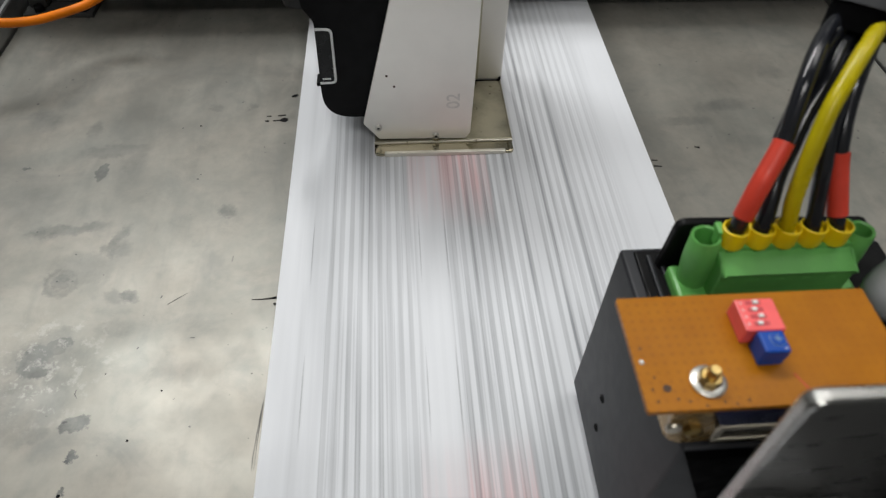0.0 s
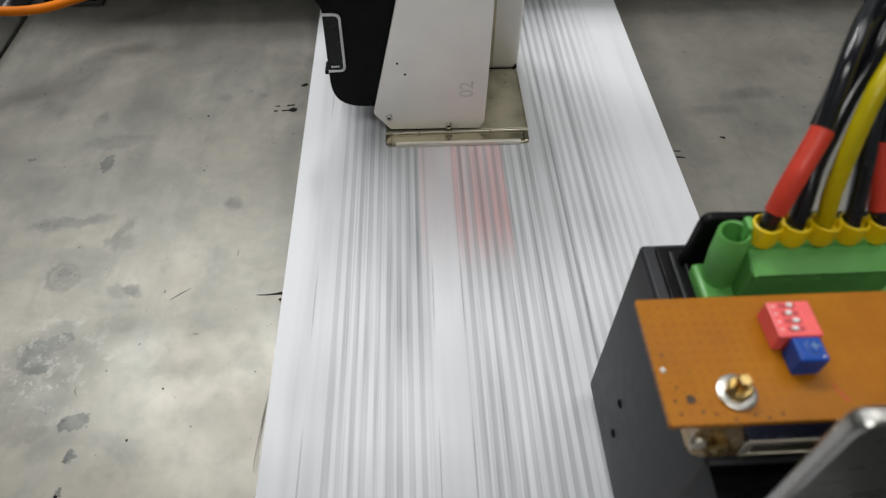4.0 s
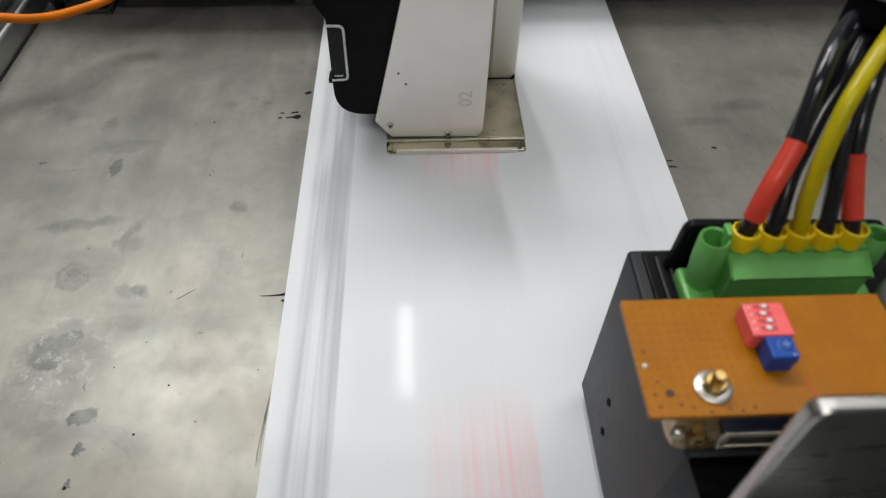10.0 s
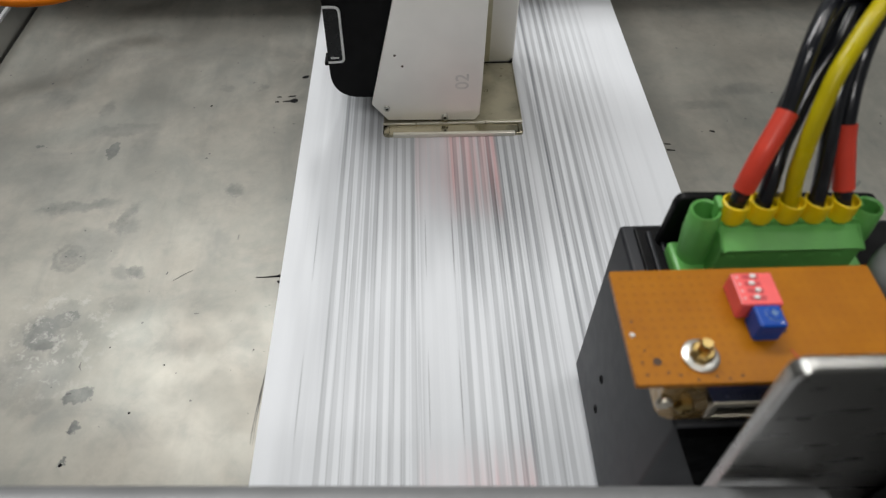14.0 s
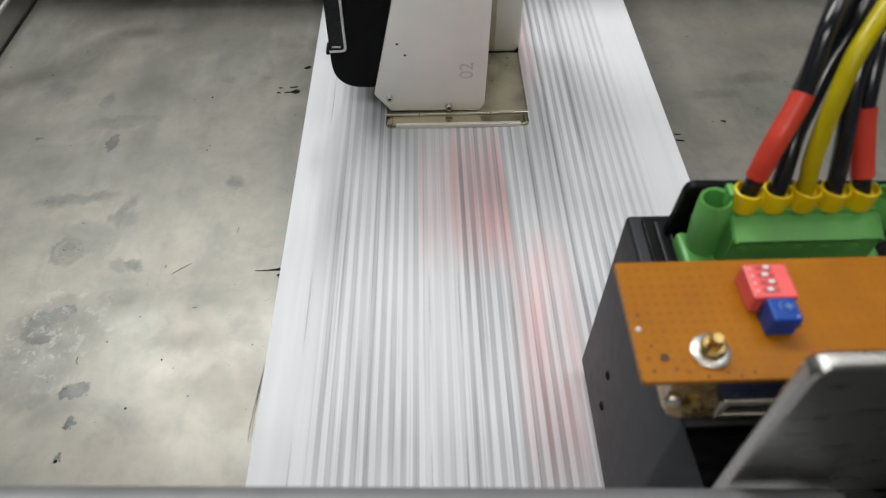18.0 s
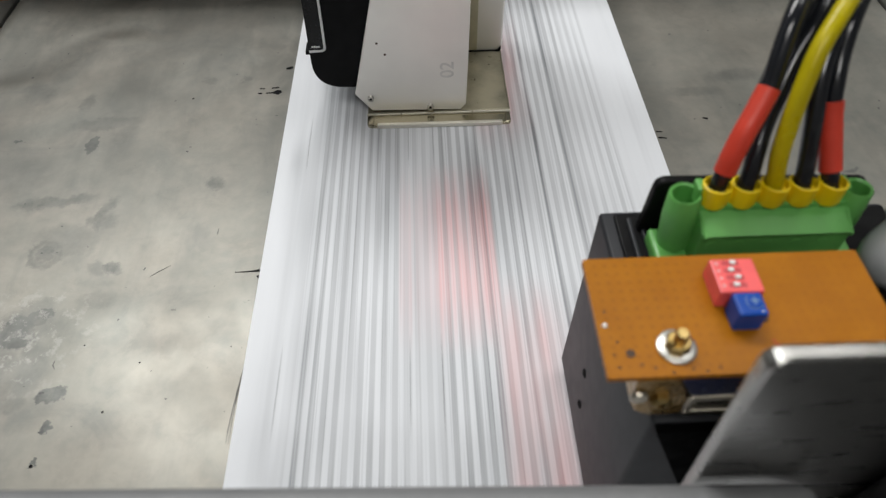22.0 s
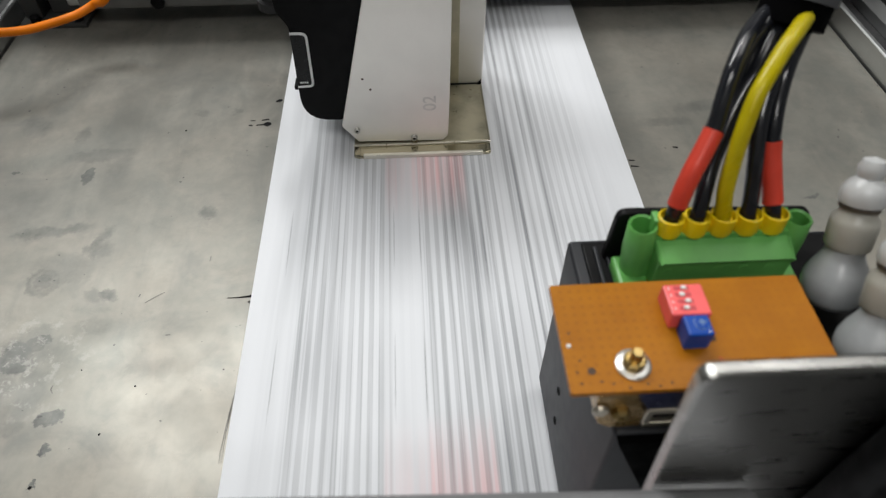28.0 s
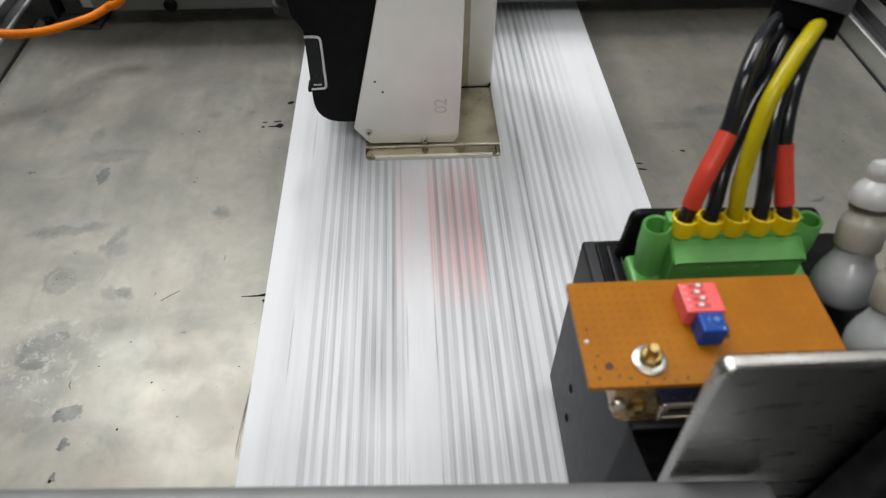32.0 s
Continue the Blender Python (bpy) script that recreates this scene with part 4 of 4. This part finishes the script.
part("pen_smudge", lathe([(0.0009, 0), (0.0009, 0.00006), (0, 0.00006)], (0.0448, 0.0686, 0.1040), sides=9), MAT["hole"], BOARD)
part("red_scribble", prism([(0.0462, 0.0600), (0.0468, 0.0602), (0.0450, 0.0640), (0.0446, 0.0638)], "z", 0.1040, 0.10406), MAT["scribble"], BOARD, "red pen stroke")
SWITCH = thing("switch_block", (0.0398, 0.0758, 0.104), "red four-way switch block with white sliders on the board", "switch")
part("body", box(0.0356, 0.0444, 0.0717, 0.0800, 0.1040, 0.1090, 0.0004), MAT["dip_red"], SWITCH)
for k in range(4):
    sy = 0.0729 + k * 0.0018
    part("slot", box(0.0378, 0.0412, sy, sy + 0.0011, 0.1089, 0.10906), MAT["slot_red"], SWITCH, "darker red slider slot")
    part("slider", box(0.0386 + 0.0008 * (k % 2), 0.0397 + 0.0008 * (k % 2), sy + 0.0001, sy + 0.0010, 0.1088, 0.1095, 0.0001), MAT["switch_white"], SWITCH)
    part("number_bar", box(0.0364, 0.0370, sy + 0.0002, sy + 0.0008, 0.1089, 0.10905), MAT["dip_pale"], SWITCH)
TRIM = thing("trimmer", (0.0395, 0.0680, 0.104), "blue trimmer potentiometer on the board", "trimmer")
part("body", box(0.0374, 0.0430, 0.0660, 0.0713, 0.1040, 0.1096, 0.0005), MAT["trimmer"], TRIM)
part("dial", lathe([(0.0016, 0), (0.0016, 0.0003), (0.0013, 0.0004), (0, 0.0004)], (0.0409, 0.0690, 0.1095), sides=20), MAT["trimmer"], TRIM)
part("dial_ring", lathe([(0.0013, 0.0001), (0.0015, 0.0002), (0.0017, 0.0001), (0.0017, 0.0)], (0.0409, 0.0690, 0.1096), sides=20), MAT["dial_grey"], TRIM, "scuffed grey ring")
part("dial_slot", box(0.0401, 0.0418, 0.0688, 0.0692, 0.1098, 0.11005), MAT["dial_grey"], TRIM)
part("dial_slot", box(0.0407, 0.0411, 0.0682, 0.0698, 0.1098, 0.11004), MAT["dial_grey"], TRIM)
part("scuff", box(0.0418, 0.0422, 0.0666, 0.0669, 0.1095, 0.10965), MAT["switch_white"], TRIM)
DSUB = thing("serial_socket", (0.044, 0.06, 0.0862), "brass-framed multi-pin socket under the board edge", "connector")
part("shell", box(0.0200, 0.0640, 0.0590, 0.0680, 0.0864, 0.1018, 0.0006), MAT["dsub_shell"], DSUB, "tinned brass shell")
part("clamp", prism(rounded([(0.0178, 0.0985), (0.0196, 0.0890), (0.0225, 0.0869), (0.0296, 0.0869), (0.0296, 0.0925), (0.0262, 0.1015), (0.0178, 0.1015)], 0.0008, 4), "y", 0.0572, 0.0590, 0.0003), MAT["dsub_shell"], DSUB, "amber brass clamp")
part("insert", prism(rounded([(0.0258, 0.1022), (0.0292, 0.0960), (0.0590, 0.0960), (0.0624, 0.1022)], 0.0010), "y", 0.0566, 0.0590, 0.0002), MAT["dsub_blue"], DSUB, "dark blue pin insert")
for z0, z1 in ((0.0930, 0.0950), (0.0871, 0.0890)):
    part("flange_bar", box(0.0296, 0.0592, 0.0566, 0.0590, z0, z1, 0.0004), MAT["tin"], DSUB, "tinned flange")
for x0, x1 in ((0.0294, 0.0316), (0.0572, 0.0594)):
    part("flange_end", box(x0, x1, 0.0568, 0.0590, 0.0876, 0.0945, 0.0006), MAT["tin"], DSUB)
part("flange_slot", box(0.0316, 0.0572, 0.0580, 0.0590, 0.0890, 0.0930), MAT["black"], DSUB)
for k in range(9):
    part("pin", lathe([(0.0005, 0), (0.0005, 0.0006), (0, 0.0008)], (0.0308 + 0.0033 * k, 0.0566, 0.0988), (0.0308 + 0.0033 * k, 0.0, 0.0988), 8), MAT["pin_grey"], DSUB)
part("jack_screw", lathe([(0.0022, 0), (0.0022, 0.0012), (0.0016, 0.0018), (0.0010, 0.0018), (0.0009, 0.0008), (0, 0.0008)], (0.0236, 0.0572, 0.0945), (0.0236, 0.0, 0.0945), 6), MAT["brass"], DSUB, "hexagonal brass screw")
part("side_lug", lathe([(0.0016, 0), (0.0019, 0.0006), (0.0016, 0.0012), (0, 0.0013)], (0.0190, 0.0574, 0.0960), (0.0190, 0.0, 0.0960), 12), MAT["tin"], DSUB, smooth=True)
part("support", box(0.0300, 0.0600, 0.0600, 0.0660, 0.0862, 0.0870), MAT["black"], DSUB)

# ---- milky plastic fittings ----
BULB = [(0.0030, -0.0062), (0.0052, -0.0056), (0.0070, -0.0034), (0.0078, -0.0004), (0.0076, 0.0020), (0.0066, 0.0046), (0.0054, 0.0066), (0.0046, 0.0084), (0.0043, 0.0104)]
SHOULDER = [(0.0043, 0.0098), (0.0050, 0.0100), (0.0053, 0.0106), (0.0055, 0.0160), (0.0052, 0.0176), (0.0042, 0.0188), (0.0040, 0.0200)]
RING = [(0.0040, 0.0198), (0.0045, 0.0200), (0.0045, 0.0208), (0.0039, 0.0210)]
CAP = [(0.0039, 0.0209), (0.0049, 0.0213), (0.0052, 0.0228), (0.0049, 0.0248), (0.0040, 0.0264), (0.0026, 0.0276), (0.0030, 0.0288), (0.0031, 0.0302), (0.0024, 0.0318), (0, 0.0326)]


def bottle_fitting(x, y, z):
    top = (x + 0.0018, y + 0.0120, z + 0.0280)
    ob = thing("bottle_fitting", (x, y, z), "milky white bulb-shaped plastic fitting with a ball tip", "fitting", "white fittings")
    part("body", lathe(BULB, (x, y, z), top, 32), MAT["milky"], ob, smooth=True)
    part("shoulder", lathe(SHOULDER, (x, y, z), top, 32), MAT["collar"], ob, "greyed beige collar", True)
    part("ring", lathe(RING, (x, y, z), top, 32), MAT["ring_brown"], ob, "dirty brown sealing ring", True)
    part("cap", lathe(CAP, (x, y, z), top, 32), MAT["white_cap"], ob, "white cap with a ball tip", True)


bottle_fitting(0.0846, 0.0880, 0.0962)
bottle_fitting(0.0846, 0.0692, 0.0962)

# ---- steel bracket in front of the box ----
MOUNT = thing("mounting_bracket", (0.0, 0.045, -0.032), "brushed steel mounting bracket with a cross bar", "bracket")
part("plate", prism(rounded([(0.0290, 0.0700), (0.0252, 0.1345), (0.1100, 0.1335), (0.1100, 0.0700)], [0.001, 0.0034, 0.003, 0.001]), "y", 0.0424, 0.0456, 0.0008), MAT["steel"], MOUNT, "upright brushed steel plate")
part("cross_bar", tube([(-0.2900, 0.0370, 0.1200), (-0.15, 0.0370, 0.1065), (0.0, 0.0370, 0.0920), (0.0470, 0.0370, 0.0875)], 0.0045, 16, 2), MAT["bar_grey"], MOUNT, "grey metal cross bar", True)
part("bar_end", lathe([(0.0045, 0), (0.0040, 0.0012), (0.002, 0.002), (0, 0.0021)], (0.0470, 0.0370, 0.0875), (0.1470, 0.0370, 0.0779), 16), MAT["bar_grey"], MOUNT, smooth=True)
part("bar_post", box(-0.2990, -0.2850, 0.0300, 0.0440, 0.0138, 0.1210, 0.001), MAT["alu"], MOUNT)
# plain black block added where the plate's right part goes black
part("black_block", box(0.0615, 0.1050, 0.0335, 0.0423, 0.0600, 0.1300, 0.004, 4), MAT["black"], MOUNT, "plain black rounded block before the plate", True)
part("arm", box(0.1005, 0.2700, 0.0458, 0.0540, 0.0450, 0.0680, 0.001), MAT["steel"], MOUNT)
part("arm_post", box(0.2600, 0.2740, 0.0460, 0.0600, 0.0138, 0.0680, 0.001), MAT["steel"], MOUNT)

# ---- housings for the ceiling lamps and for the added right fill ----
for x, y, sx, sy in ((-0.0944, 1.133, 0.047, 0.39), (-0.730, 1.047, 0.94, 0.43), (0.687, 0.601, 0.86, 0.86), (-0.2575, -0.670, 0.8, 0.43)):
    lamp = thing("ceiling_housing", (x, y, 1.60), "white ceiling housing over a lamp or the added fill", "lamp", "ceiling lamps")
    part("housing", box(x - sx / 2 - 0.03, x + sx / 2 + 0.03, y - sy / 2 - 0.03, y + sy / 2 + 0.03, 1.60, 1.66, 0.004), MAT["lamp_white"], lamp)

# ---- the running paper ----
WEB = thing("paper_web", (0.0, 0.25, 0.0), "white printed paper web running fast over the table", "paper")
PAGE, SPEED, TOP, UNDER = 0.20, 1.2, 0.0030, -0.10


def page(kind):
    bm = box(-0.0896, 0.0891, -0.09, 0.11, 0.0, 0.00025)
    for v in bm.verts:
        v.co *= U
    ob = new("paper_page", mesh_of("paper_page", bm, MAT[kind]))
    ob.parent = WEB
    words = {"page": "densely printed white page", "mixed": "printed white page with two red patches", "blank": "nearly blank white page with a red heading"}
    return tagged(ob, words[kind])


PRINTED = [page("page") for _ in range(9)]
MIXED = [page("mixed") for _ in range(9)]
BLANK = [page("blank") for _ in range(7)]
BLANK_RUNS = ((9, 13), (36, 40), (56, 61), (102, 104))
# place of the red heading at each second, less the whole pages that have gone by
PHASE = ((0, 0.25), (1, 0.22), (2, 0.215), (5, 0.225), (6, 0.22), (7, 0.215), (7.5, 0.22), (8, 0.275), (9, 0.275), (10, 0.27), (11, 0.26),
         (12, 0.255), (13, 0.25), (16, 0.22), (17, 0.235), (18, 0.205), (19, 0.215), (20, 0.195), (21, 0.19), (22, 0.172), (23, 0.145), (24, 0.135),
         (25, 0.11), (28, 0.055), (29, 0.035), (30, 0.025), (31, 0.02), (32, 0.0))


def run_pages():
    """Each page runs over the table towards the viewer and returns beneath it."""
    step = 1 / 30
    count = round(32.0 / step)
    shift = np.interp([i * step for i in range(count + 1)], [p[0] for p in PHASE], [p[1] for p in PHASE])
    high, low = 0.72, -0.22
    rows = {ob.name: [] for ob in PRINTED + MIXED + BLANK}
    free = {ob.name: -9.0 for ob in PRINTED + MIXED + BLANK}
    for k in range(-2, round(32 * SPEED / PAGE) + 6):
        track = [(i * step, shift[i] - SPEED * i * step + PAGE * k) for i in range(count + 1)]
        track = [(t, y) for t, y in track if low <= y <= high]
        if not track:
            continue
        pool = BLANK if any(a <= k <= b for a, b in BLANK_RUNS) else MIXED if 98 <= k <= 156 else PRINTED
        ob = min(pool, key=lambda o: free[o.name])
        mine = rows[ob.name]
        if mine and mine[-1][0] + 3 * step < track[0][0]:
            mine.append((track[0][0] - step, high + 0.1, UNDER))
        if mine and mine[-1][0] >= track[0][0]:
            raise ValueError("too few pages")
        mine += [(t, y, TOP) for t, y in track]
        mine.append((track[-1][0] + step, low - 0.1, UNDER))
        free[ob.name] = track[-1][0] + 2 * step
    home = ORIGIN[WEB.name]
    for ob in PRINTED + MIXED + BLANK:
        mine = [r for r in rows[ob.name] if r[0] <= 32.0] or [(0.0, 0.25, UNDER), (32.0, 0.25, UNDER)]
        if mine[0][0] > 0:
            mine.insert(0, (0.0, high + 0.1, UNDER))
        if mine[-1][0] < 32.0:
            mine.append((32.0, low - 0.1, UNDER))
        walk(ob, [(t, Matrix.Translation(Vector((0, y, z)) * U - home)) for t, y, z in mine])


def motions():
    run_pages()


motions()
